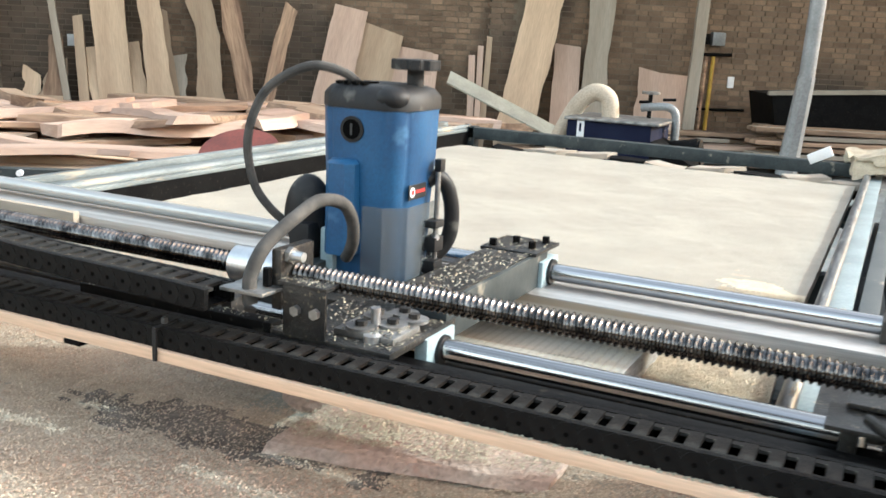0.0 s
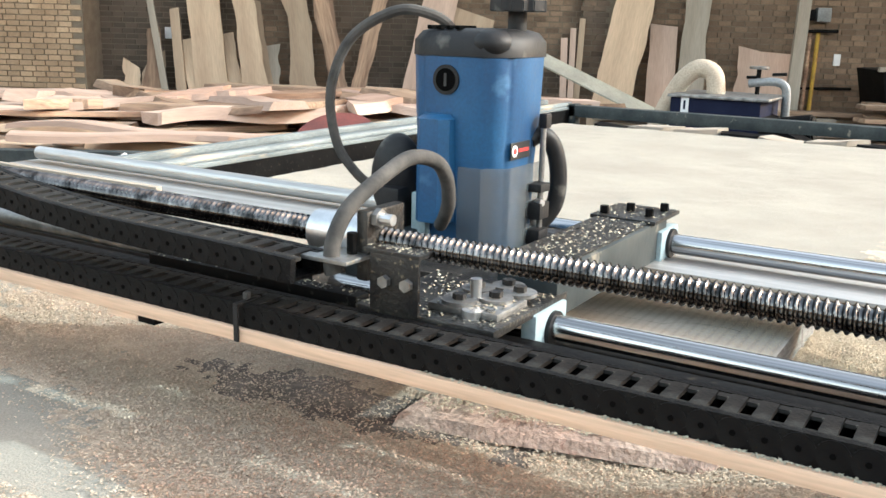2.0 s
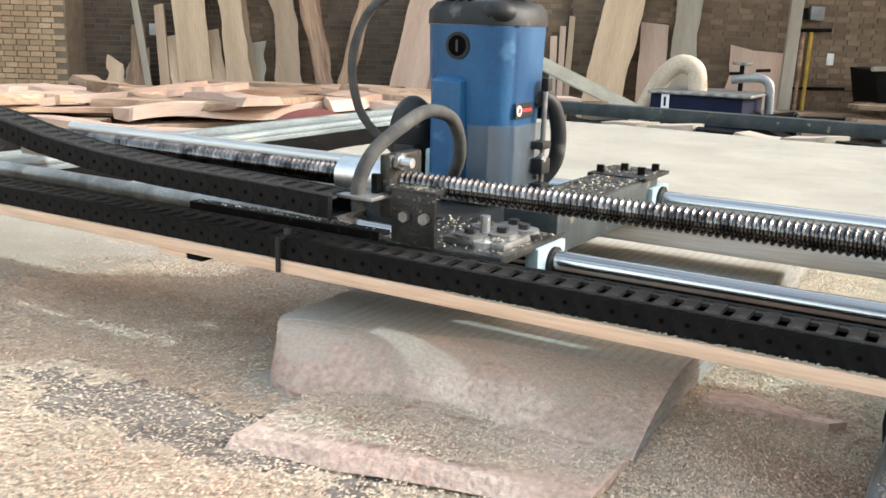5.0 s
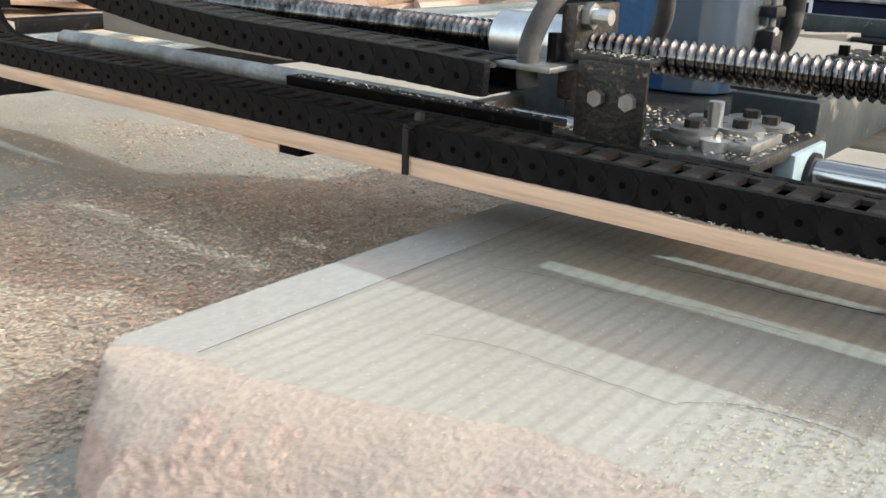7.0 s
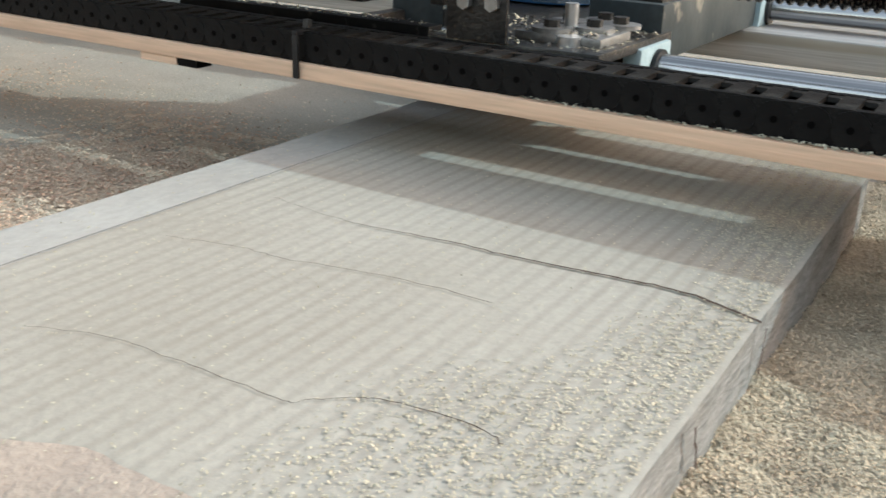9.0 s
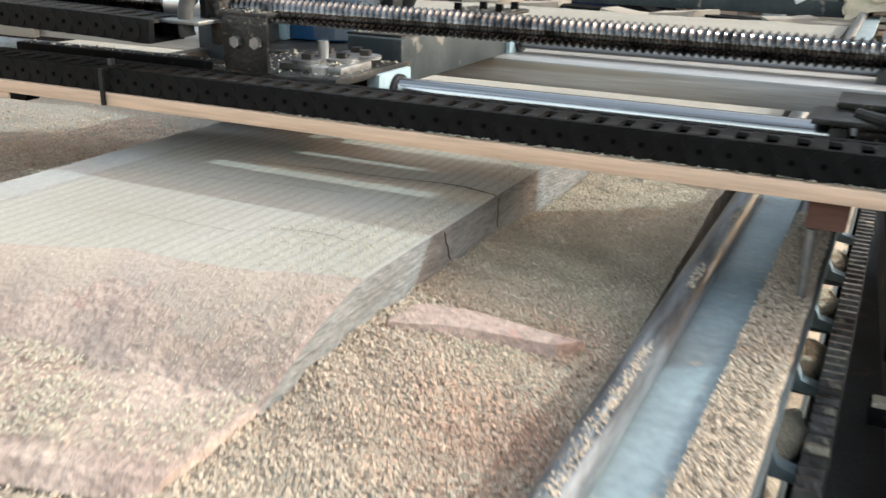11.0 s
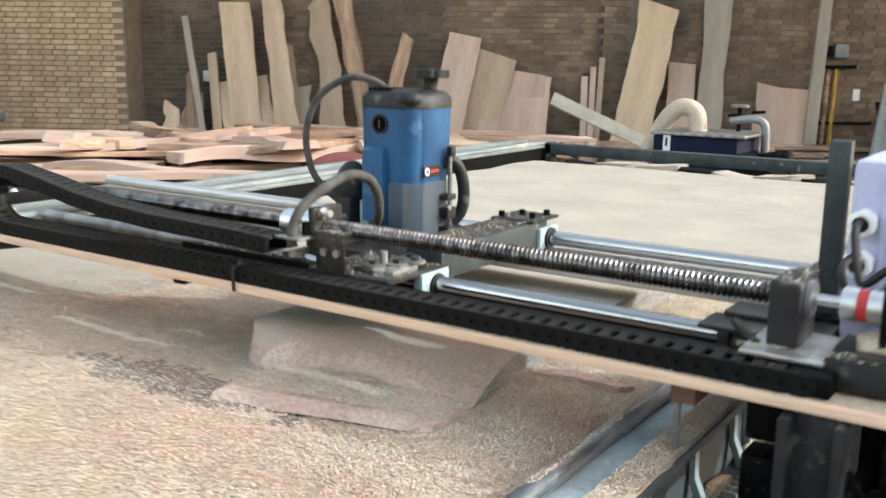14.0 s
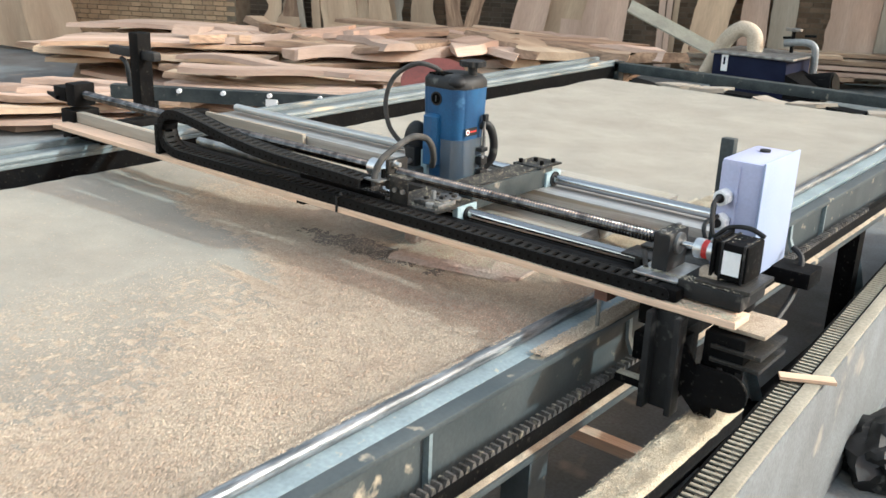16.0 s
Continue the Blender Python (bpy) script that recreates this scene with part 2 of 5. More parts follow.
M_BRICKFAR = mat("brown_brick_wall", (0.18, 0.125, 0.082), (0.245, 0.17, 0.112), 0.9, scale=3, bump=0.5, bscale=60, island=0.32, fine=0.3, world_space=True, spot=((0.1, 0.075, 0.055), 0.55, 0.5))
M_SHADE_ROOF = mat("grey_shade_roof_sheet", (0.2, 0.19, 0.18), (0.15, 0.14, 0.13), 0.7, scale=2)
# lighter copy of the brick: the left wall's sunlight is in the colour
M_BRICKSUNLIT = mat("sunlit_brick_wall", (0.36, 0.25, 0.15), (0.44, 0.32, 0.2), 0.9, scale=3, bump=0.5, bscale=60, island=0.18, fine=0.25, world_space=True)
M_PLAINWALL = mat("brown_bounce_wall", (0.27, 0.18, 0.11), (0.2, 0.13, 0.08), 0.9, scale=2, bump=0.4, bscale=30, world_space=True)
M_MORTAR = mat("dark_mortar", (0.15, 0.12, 0.085), (0.2, 0.165, 0.12), 0.95, scale=10, bump=0.3, bscale=120, world_space=True)
M_WOOD = mat("pale_slab_wood", (0.52, 0.4, 0.275), (0.38, 0.275, 0.185), 0.8, scale=2.4, bump=0.15, bscale=36, stretch=(0.25, 2.2, 2.2), island=-0.38, fine=0.2)
M_WOODPK = mat("pinkish_slab_wood", (0.53, 0.395, 0.31), (0.4, 0.285, 0.215), 0.8, scale=2.2, bump=0.15, bscale=40, stretch=(0.25, 2.2, 2.2), island=-0.25, fine=0.2)
M_CAPSTRIP = mat("dusty_pale_strip", (0.36, 0.335, 0.265), (0.27, 0.25, 0.195), 0.85, scale=8, bump=0.3, bscale=120, world_space=True)
M_WOODDK = mat("bark_edged_wood", (0.19, 0.12, 0.08), (0.42, 0.29, 0.19), 0.9, scale=5, bump=0.6, bscale=30, stretch=(0.2, 2, 2), island=-0.35, fine=0.5)
M_GREYW = mat("weathered_wood", (0.36, 0.32, 0.26), (0.27, 0.23, 0.18), 0.85, scale=2.2, bump=0.155, bscale=40, stretch=(0.25, 2.2, 2.2), fine=0.2)
M_NAVY = mat("navy_machine_paint", (0.006, 0.008, 0.025), (0.01, 0.013, 0.035), 0.6, spec=0.12, scale=8, bscale=160)
M_HOSE = mat("beige_flexible_hose", (0.5, 0.42, 0.32), (0.42, 0.35, 0.26), 0.7, scale=10, bump=0.1, bscale=120)
M_YEL = mat("yellow_pipe_paint", (0.5, 0.33, 0.03), (0.35, 0.22, 0.03), 0.5)
M_SHEET = mat("pale_green_board", (0.4, 0.41, 0.34), (0.3, 0.31, 0.26), 0.7, scale=5, bscale=90, fine=0.25)
M_DKRED = mat("dark_red_disc", (0.16, 0.045, 0.035), (0.1, 0.03, 0.025), 0.6)
M_POLE = mat("galvanised_pole", (0.3, 0.31, 0.31), (0.22, 0.22, 0.22), 0.45, metal=0.5, scale=5, bscale=90)


# ---- mesh helpers ----
def box_bm(x0, x1, y0, y1, z0, z1, bev=0.0, seg=2, bm=None):
    own = bm is None
    bm = bm or bmesh.new()
    r = bmesh.ops.create_cube(bm, size=1.0, matrix=Matrix.Translation(((x0 + x1) / 2, (y0 + y1) / 2, (z0 + z1) / 2)) @ Matrix.Diagonal((x1 - x0, y1 - y0, z1 - z0, 1)))
    if bev:
        edges = list({e for v in r["verts"] for e in v.link_edges})
        bmesh.ops.bevel(bm, geom=edges, offset=bev, segments=seg, profile=0.6, affect="EDGES")
    return bm


def cyl_bm(p, q, r, r2=None, n=24, bev=0.0, bm=None, caps=True):
    bm = bm or bmesh.new()
    p, q = Vector(p), Vector(q)
    d = q - p
    m = Matrix.Translation((p + q) / 2) @ d.to_track_quat("Z", "Y").to_matrix().to_4x4()
    res = bmesh.ops.create_cone(bm, cap_ends=caps, segments=n, radius1=r, radius2=r if r2 is None else r2, depth=d.length, matrix=m)
    if bev:
        edges = [e for e in {e for v in res["verts"] for e in v.link_edges} if len(e.link_faces) == 2 and e.calc_face_angle(0) > 0.8]
        bmesh.ops.bevel(bm, geom=edges, offset=bev, segments=2, affect="EDGES")
    return bm


def smooth_path(pts, n=10):
    pts = [Vector(p) for p in pts]
    out = []
    for i in range(len(pts) - 1):
        a, b, c, d = pts[max(i - 1, 0)], pts[i], pts[i + 1], pts[min(i + 2, len(pts) - 1)]
        for k in range(n):
            t = k / n
            out.append(0.5 * (2 * b + (c - a) * t + (2 * a - 5 * b + 4 * c - d) * t * t + (3 * b - a - 3 * c + d) * t ** 3))
    out.append(pts[-1])
    return out


def tube_bm(pts, r, n=12, k=10, ribs=0.0):
    path = smooth_path(pts, k)
    bm = bmesh.new()
    rings = []
    up = Vector((0.13, 0.21, 0.97))
    for i, p in enumerate(path):
        d = (path[min(i + 1, len(path) - 1)] - path[max(i - 1, 0)]).normalized()
        s = d.cross(up).normalized()
        up = s.cross(d).normalized()
        rr = r * (1 + ribs * (1 if i % 2 else -1))
        rings.append([bm.verts.new(p + rr * (math.cos(a) * s + math.sin(a) * up)) for a in [2 * math.pi * j / n for j in range(n)]])
    for a, b in zip(rings, rings[1:]):
        for j in range(n):
            bm.faces.new((a[j], a[(j + 1) % n], b[(j + 1) % n], b[j]))
    bm.faces.new(rings[0][::-1])
    bm.faces.new(rings[-1])
    return bm


def prism_bm(section, z0, z1, axis="z", bev=0.0, bm=None):
    """Extrudes a polygon (list of 2D points) along an axis."""
    bm = bm or bmesh.new()
    def at(p, h):
        return {"z": (p[0], p[1], h), "y": (p[0], h, p[1]), "x": (h, p[0], p[1])}[axis]
    lo = [bm.verts.new(at(p, z0)) for p in section]
    hi = [bm.verts.new(at(p, z1)) for p in section]
    fs = [bm.faces.new(lo), bm.faces.new(hi)]
    n = len(section)
    for i in range(n):
        fs.append(bm.faces.new((lo[i], lo[(i + 1) % n], hi[(i + 1) % n], hi[i])))
    bmesh.ops.recalc_face_normals(bm, faces=bm.faces[:])
    if bev:
        bmesh.ops.bevel(bm, geom=list({e for f in fs for e in f.edges}), offset=bev, segments=2, affect="EDGES")
    return bm


def mesh_of(name, bm, material, smooth=35):
    me = bpy.data.meshes.new(name)
    bmesh.ops.recalc_face_normals(bm, faces=bm.faces[:])
    for f in bm.faces:
        f.smooth = True
    for e in bm.edges:
        if len(e.link_faces) == 2 and e.calc_face_angle(0) > radians(smooth):
            e.smooth = False
    bm.to_mesh(me)
    bm.free()
    for m in material if isinstance(material, (list, tuple)) else [material]:
        me.materials.append(m)
    return me


def part(name, bm, material, parent=None, label="", smooth=35):
    ob = new(name, mesh_of(name, bm, material, smooth))
    ob.parent = parent
    return tagged(ob, label=label)


def thing(name, label, category, group="", kind=""):
    return tagged(new(name), label, category, group, kind)


def solid(name, bm, material, label, category, group="", kind="", smooth=35):
    return tagged(part(name, bm, material, None, "", smooth), label, category, group, kind)


def wob(x, y, z=0.0, s=1.0):
    return noise.noise(Vector((x * s, y * s, z * s)))


BED = 0.752


# ---- the room ----
UX, UY = math.cos(0.5), math.sin(0.5)
NX, NY = -math.sin(0.5), math.cos(0.5)


def room(u, d, z):
    """A point by its place along the brick wall, its depth towards the wall, and its height."""
    return Vector((0.54 + u * UX + d * NX, -0.25 + u * UY + d * NY, z))


ROOM = Matrix(((UX, NX, 0, 0.54), (UY, NY, 0, -0.25), (0, 0, 1, 0), (0, 0, 0, 1)))
WALL_D = 9.8


def build_floor():
    bm = box_bm(-40, 40, -30, 40, -0.2, 0.0)
    tagged(part("floor", bm, M_CONC), "grey dusty concrete workshop floor", "floor", kind="structure")


def build_walls():
    for name, u0, u1, d0, h in (("wall_back", -4.35, 9.0, WALL_D - 0.02, 4.2), ("wall_left", -14.0, -4.35, WALL_D - 0.468, 4.2)):
        bm = box_bm(u0, u1, d0, d0 + 0.5, 0, h)
        bm.transform(ROOM)
        tagged(part(name, bm, M_MORTAR), "brown brick workshop wall with dark recessed mortar", "wall", kind="structure")
    # unseen walls, added for warm bounce light and for the rods to reflect
    for name, u0, u1, d0, d1 in (("wall_right", 11.0, 11.4, -11.0, 9.0), ("wall_front", -14.0, 11.4, -11.4, -11.0), ("wall_far_left", -14.4, -14.0, -11.4, WALL_D)):
        bm = box_bm(u0, u1, d0, d1, 0, 3.6)
        bm.transform(ROOM)
        tagged(part(name, bm, M_PLAINWALL), "unseen plain brown wall added to close the yard and bounce warm light", "wall", kind="structure")
    for name, u0 in (("wall_pier", 0.78),):
        bm = box_bm(u0, u0 + 0.36, WALL_D - 0.128, WALL_D - 0.02, 0, 4.2)
        bm.transform(ROOM)
        tagged(part(name, bm, M_MORTAR), "brick pier standing proud of the wall", "wall", kind="structure")


def build_shade_roof():
    """Unseen corrugated lean-to sheets, added over the timber store to darken the brick wall."""
    bm = bmesh.new()
    prev = None
    for i in range(240):
        u = -14 + 23 * i / 239
        z = 4.25 + (.03 if i % 2 else -.03)
        ring = [bm.verts.new(room(u, 7.4, z + .3)), bm.verts.new(room(u, 10.3, z))]
        if prev:
            bm.faces.new((prev[0], prev[1], ring[1], ring[0]))
        prev = ring
    bmesh.ops.solidify(bm, geom=bm.faces[:], thickness=.02)
    for i in range(160):
        u = 2.4 + 6.6 * i / 159
        z = 3.4 + (.03 if i % 2 else -.03)
        ring = [bm.verts.new(room(u, 5.9, z - .2)), bm.verts.new(room(u, 7.5, z + .5))]
        if i:
            bm.faces.new((prev[0], prev[1], ring[1], ring[0]))
        prev = ring
    tagged(part("roof", bm, M_SHADE_ROOF), "unseen corrugated grey lean-to sheets added to shade the brick wall", "roof", kind="structure")


BL, BH, BJ = 0.128, 0.048, 0.009


def build_bricks():
    """Single bricks on the stretch the camera faces, and the rest as one joined mesh a wall."""
    bm = box_bm(-BL / 2, BL / 2, -0.03, 0.012, -BH / 2, BH / 2)
    bm.transform(Matrix.Rotation(0.5, 4, "Z"))
    brick = mesh_of("brick", bm, M_BRICK)
    rng = random.Random(4)
    for wall, u0, u1, d in (("wall_back", -4.35, 9.0, WALL_D), ("wall_left", -12.0, -4.35, WALL_D - 0.45), ("wall_pier", 0.78, 1.14, WALL_D - 0.11)):
        parent = bpy.data.objects[wall]
        joined = bmesh.new()
        singles = 0
        row = 0
        z = 0.05
        while z < 3.4:
            u = u0 + (BL + BJ) / 2 * (1 if row % 2 else 0.5)
            while u < u1 - BL / 2:
                near = wall == "wall_back" and 1.9 < u < 4.4 and 0.75 < z < 2.0
                dd = d + rng.uniform(-0.004, 0.004)
                if near and singles < 290:
                    ob = new("brick", brick)
                    ob.location = room(u, dd, z)
                    ob.parent = parent
                    singles += 1
                else:
                    w = BL / 2 * rng.uniform(0.97, 1.0)
                    h = BH / 2 * rng.uniform(0.94, 1.0)
                    lo = [room(u - w, dd - 0.03, z - h), room(u + w, dd - 0.03, z - h), room(u + w, dd - 0.03, z + h), room(u - w, dd - 0.03, z + h)]
                    hi = [room(u - w, dd + 0.02, z - h), room(u + w, dd + 0.02, z - h), room(u + w, dd + 0.02, z + h), room(u - w, dd + 0.02, z + h)]
                    a = [joined.verts.new(p) for p in lo]
                    b = [joined.verts.new(p) for p in hi]
                    joined.faces.new(a)
                    for i in range(4):
                        joined.faces.new((a[i], b[i], b[(i + 1) % 4], a[(i + 1) % 4]))
                u += BL + BJ
            z += BH + BJ
            row += 1
        ob = part("brickwork", joined, M_BRICKSUNLIT if wall == "wall_left" else M_BRICKFAR, parent)
        tagged(ob, kind="stuff")


def board_bm(length, width, thick, seed, rough=0.5, taper=0.0):
    """A waney-edged board along x from its end at 0, with uneven sides."""
    bm = bmesh.new()
    rng = random.Random(seed)
    n = 14
    rows = []
    sh = rng.uniform(0, 50)
    skew = (rng.uniform(-1, 1), rng.uniform(-1, 1))
    for i in range(n + 1):
        t = i / n
        x = t * length
        w = width * (1 - taper * t)
        l = -w / 2 + rough * width * 0.16 * wob(x * 3.2 / max(length, .5), sh, 1.3, 2.0)
        r = w / 2 + rough * width * 0.16 * wob(x * 3.2 / max(length, .5), sh, 7.9, 2.0)
        e = 0.18 * rough * thick
        bow = 0.02 * length * rough * wob(t * 1.7, sh, 3.0)
        if i in (0, n):
            x += width * rough * skew[i > 0] * .25
            xr = x - width * rough * skew[i > 0] * .5
        else:
            xr = x
        rows.append([bm.verts.new(v) for v in ((x, l, -thick / 2 + bow), (x, l + e * 2, thick / 2 + bow), (xr, r - e * 2, thick / 2 + bow), (xr, r, -thick / 2 + bow))])
    for a, b in zip(rows, rows[1:]):
        for j in range(4):
            f = bm.faces.new((a[j], a[(j + 1) % 4], b[(j + 1) % 4], b[j]))
            f.material_index = 1 if j in (0, 2) and rough > .45 else 0
    bm.faces.new(rows[0][::-1])
    bm.faces.new(rows[-1])
    return bm


def leaning(name, ub, ut, zt, width, thick, material, seed, label, rough=0.5, taper=0.0, foot=0.45, zb=0.0, d=WALL_D):
    """A board that stands on the floor and leans against the wall."""
    b, t = room(ub, d - foot, zb + 0.02), room(ut, d - 0.09 - thick, zt)
    ax = (t - b)
    x = ax.normalized()
    yv = Vector((UX, UY, 0))
    yv = (yv - yv.dot(x) * x).normalized()
    m = Matrix((x, yv, x.cross(yv))).transposed().to_4x4()
    m.translation = b
    ob = solid(name, board_bm(ax.length, width, thick, seed, rough, taper), [material, M_WOODDK], label, "board", "boards leaning on the wall")
    ob.matrix_basis = m
    return ob


def build_leaning_boards():
    W, P, D, G = M_WOOD, M_WOODPK, M_WOODDK, M_GREYW
    rows = [(-3.5, -3.8, 1.6, .07, .04, G, "thin grey stick leaning on the brick wall", .4, 0),
            (-3.0, -3.23, 1.75, .34, .04, W, "pale sawn board leaning on the brick wall", .3, 0),
            (-3.33, -3.5, 1.2, .1, .05, W, "narrow yellowish board leaning on the brick wall", .2, 0),
            (-2.93, -3.16, .92, .57, .05, W, "wide square-cut pale board leaning on the wall", .25, 0),
            (-2.5, -2.82, 1.85, .24, .06, W, "orange live-edge board leaning on the brick wall", 1.3, .1),
            (-2.38, -2.62, 1.3, .1, .04, W, "narrow live-edge offcut leaning on the brick wall", 1.0, .5),
            (-2.0, -2.3, 1.8, .27, .06, W, "live-edge slab leaning on the brick wall", 1.5, .15),
            (-1.62, -2.02, 1.8, .18, .07, D, "dark bark-edged board leaning on the wall", 1.5, 0),
            (-1.62, -1.3, 1.4, .15, .07, D, "bark-covered pole board leaning on the wall", 1.2, 0),
            (-.95, -.68, 1.42, .36, .04, P, "pinkish sawn board leaning on the wall", .3, 0),
            (-.6, -.33, 1.22, .42, .04, W, "pale wide board leaning behind others", .3, 0),
            (-.2, -.13, 1.05, .66, .04, P, "wide pinkish sheet of wood leaning on the wall", .2, 0),
            (.02, .1, 1.0, .3, .04, P, "pinkish offcut board leaning on the wall", .3, 0),
            (1.02, 1.36, 1.75, .4, .06, W, "large pale slab leaning on the brick wall", .6, 0),
            (1.56, 1.62, 1.15, .3, .04, P, "short tapered board with a slot leaning on the wall", .3, .1),
            (1.86, 1.95, 1.85, .26, .05, G, "weathered grey slab leaning on the brick wall", .9, 0),
            (2.45, 2.55, .93, .3, .04, P, "curved pinkish offcut leaning on the wall", .6, 0),
            (2.68, 2.78, .9, .3, .04, P, "pinkish offcut leaning on the wall", .4, 0),
            (2.87, 3.02, 1.95, .12, .08, G, "tall grey post leaning on the brick wall", .2, 0),
            (.66, .69, 1.1, .06, .04, P, "thin offcut stick on end", .2, 0), (.72, .78, 1.2, .06, .04, W, "thin offcut stick on end", .2, 0), (.6, .6, 1.0, .07, .04, P, "thin offcut stick on end", .2, 0),
            (-2.15, -2.2, .75, .3, .05, W, "short rounded offcut leaning on boards", 1.2, .5), (-2.4, -2.45, .85, .22, .05, G, "short grey offcut leaning on boards", 1.0, .5),
            (-3.75, -3.7, .7, .34, .05, W, "heart-shaped pale offcut leaning on the wall", 1.4, .5), (-3.95, -3.98, .62, .3, .05, W, "rounded pale offcut leaning on the wall", 1.4, .5), (-3.68, -3.72, 1.0, .3, .04, D, "arched brown offcut leaning on the wall", 1.2, .6)]
    for i, (ub, ut, zt, w, th, m, lab, r, tp) in enumerate(rows):
        leaning("leaning_board", ub, ut, zt, w, th, m, 100 + i, lab, r, tp, foot=0.4 + 0.03 * (i % 5))
    for i, (ub, ut, zt, w, d) in enumerate(((-6.4, -6.9, 1.9, .5, 8.7), (-5.7, -6.35, 1.8, .55, 8.4), (-7.3, -7.5, 2.0, .6, 8.6))):
        leaning("leaning_board", ub, ut, zt, w, .06, M_WOOD, 150 + i, "large pale live-edge slab leaning on the wall", .9, 0, foot=0.6, d=d)


def lying(u0, z0, u1, z1, d0, d1, width, thick, material, seed, label, rough=0.7):
    a, b = room(u0, d0, z0), room(u1, d1, z1)
    x = (b - a).normalized()
    yv = Vector((0, 0, 1)).cross(x).normalized()
    m = Matrix((x, yv, x.cross(yv))).transposed().to_4x4()
    m.translation = a
    ob = solid("lying_board", board_bm((b - a).length, width, thick, seed, rough), [material, M_WOODDK if seed % 3 == 0 else material], label, "board", "boards piled on the floor")
    ob.matrix_basis = m
    return ob


def build_wood_pile():
    rng = random.Random(11)
    W, P, D = M_WOOD, M_WOODPK, M_WOODDK
    lab = {W: "pale rough-sawn board lying in the timber pile", P: "pinkish rough-sawn board lying in the timber pile", D: "dark bark-edged board lying in the timber pile"}
    # stacks: along the wall, across, layers
    for u0, u1, d, dep, top, layers in ((-4.3, -2.35, 6.2, 1.5, .5, 9), (-2.25, -.8, 6.9, 1.2, .6, 10), (-.85, .25, 6.9, 1.0, .58, 9), (-2.9, -1.4, 5.1, .8, .47, 8), (-4.3, -2.9, 4.7, .8, .28, 5), (-1.5, -.2, 5.4, .9, .46, 8)):
        for k in range(layers):
            z = top * (k + 0.6) / layers
            across = 3 if k >= layers - 2 else rng.choice((1, 2, 2))
            for j in range(across):
                w = dep / across * rng.uniform(.6, .95)
                dd = d + dep * ((j + .5) / across - .5) + rng.uniform(-.08, .08)
                m = rng.choice((W, W, W, P, P, P, D))
                e = rng.uniform(-.4, .4)
                lying(u0 + rng.uniform(-.4, .4), z + rng.uniform(-.02, .03), u1 + rng.uniform(-.5, .4), z + rng.uniform(-.02, .035), dd - e, dd + e, w, top / layers * rng.uniform(.5, .8), m, rng.randint(0, 9999), lab[m], rng.uniform(.9, 1.9))
    for i in range(20):
        u = rng.uniform(-3.3, .2)
        lying(u, rng.uniform(.5, .64), u + rng.uniform(.5, 1.3), rng.uniform(.5, .66), rng.uniform(5.2, 7), rng.uniform(5.2, 7), rng.uniform(.16, .48), rng.uniform(.04, .075), rng.choice((W, P, P, D)), 700 + i, "loose rough board on top of the timber pile", 1.9)
    # planks stacked low along the wall
    for i in range(14):
        u = .9 + .35 * (i % 4)
        lying(u, .12 + .055 * (i // 3), u + rng.uniform(1.5, 2.4), .12 + .055 * (i // 3), 8.9 + .2 * (i % 3), 8.9 + .2 * (i % 3), .2, .04, rng.choice((M_GREYW, M_WOODDK, P)), 800 + i, "weathered plank stacked along the wall", .4)
    for i in range(14):
        u = 3.3 + .15 * (i % 4)
        lying(u, .1 + .06 * (i // 2), u + rng.uniform(1.6, 2.6), .1 + .06 * (i // 2), 8.6 + .25 * (i % 2), 8.6 + .25 * (i % 2), .22, .04, rng.choice((M_GREYW, M_WOODDK)), 840 + i, "dark weathered plank stacked by the wall", .4)


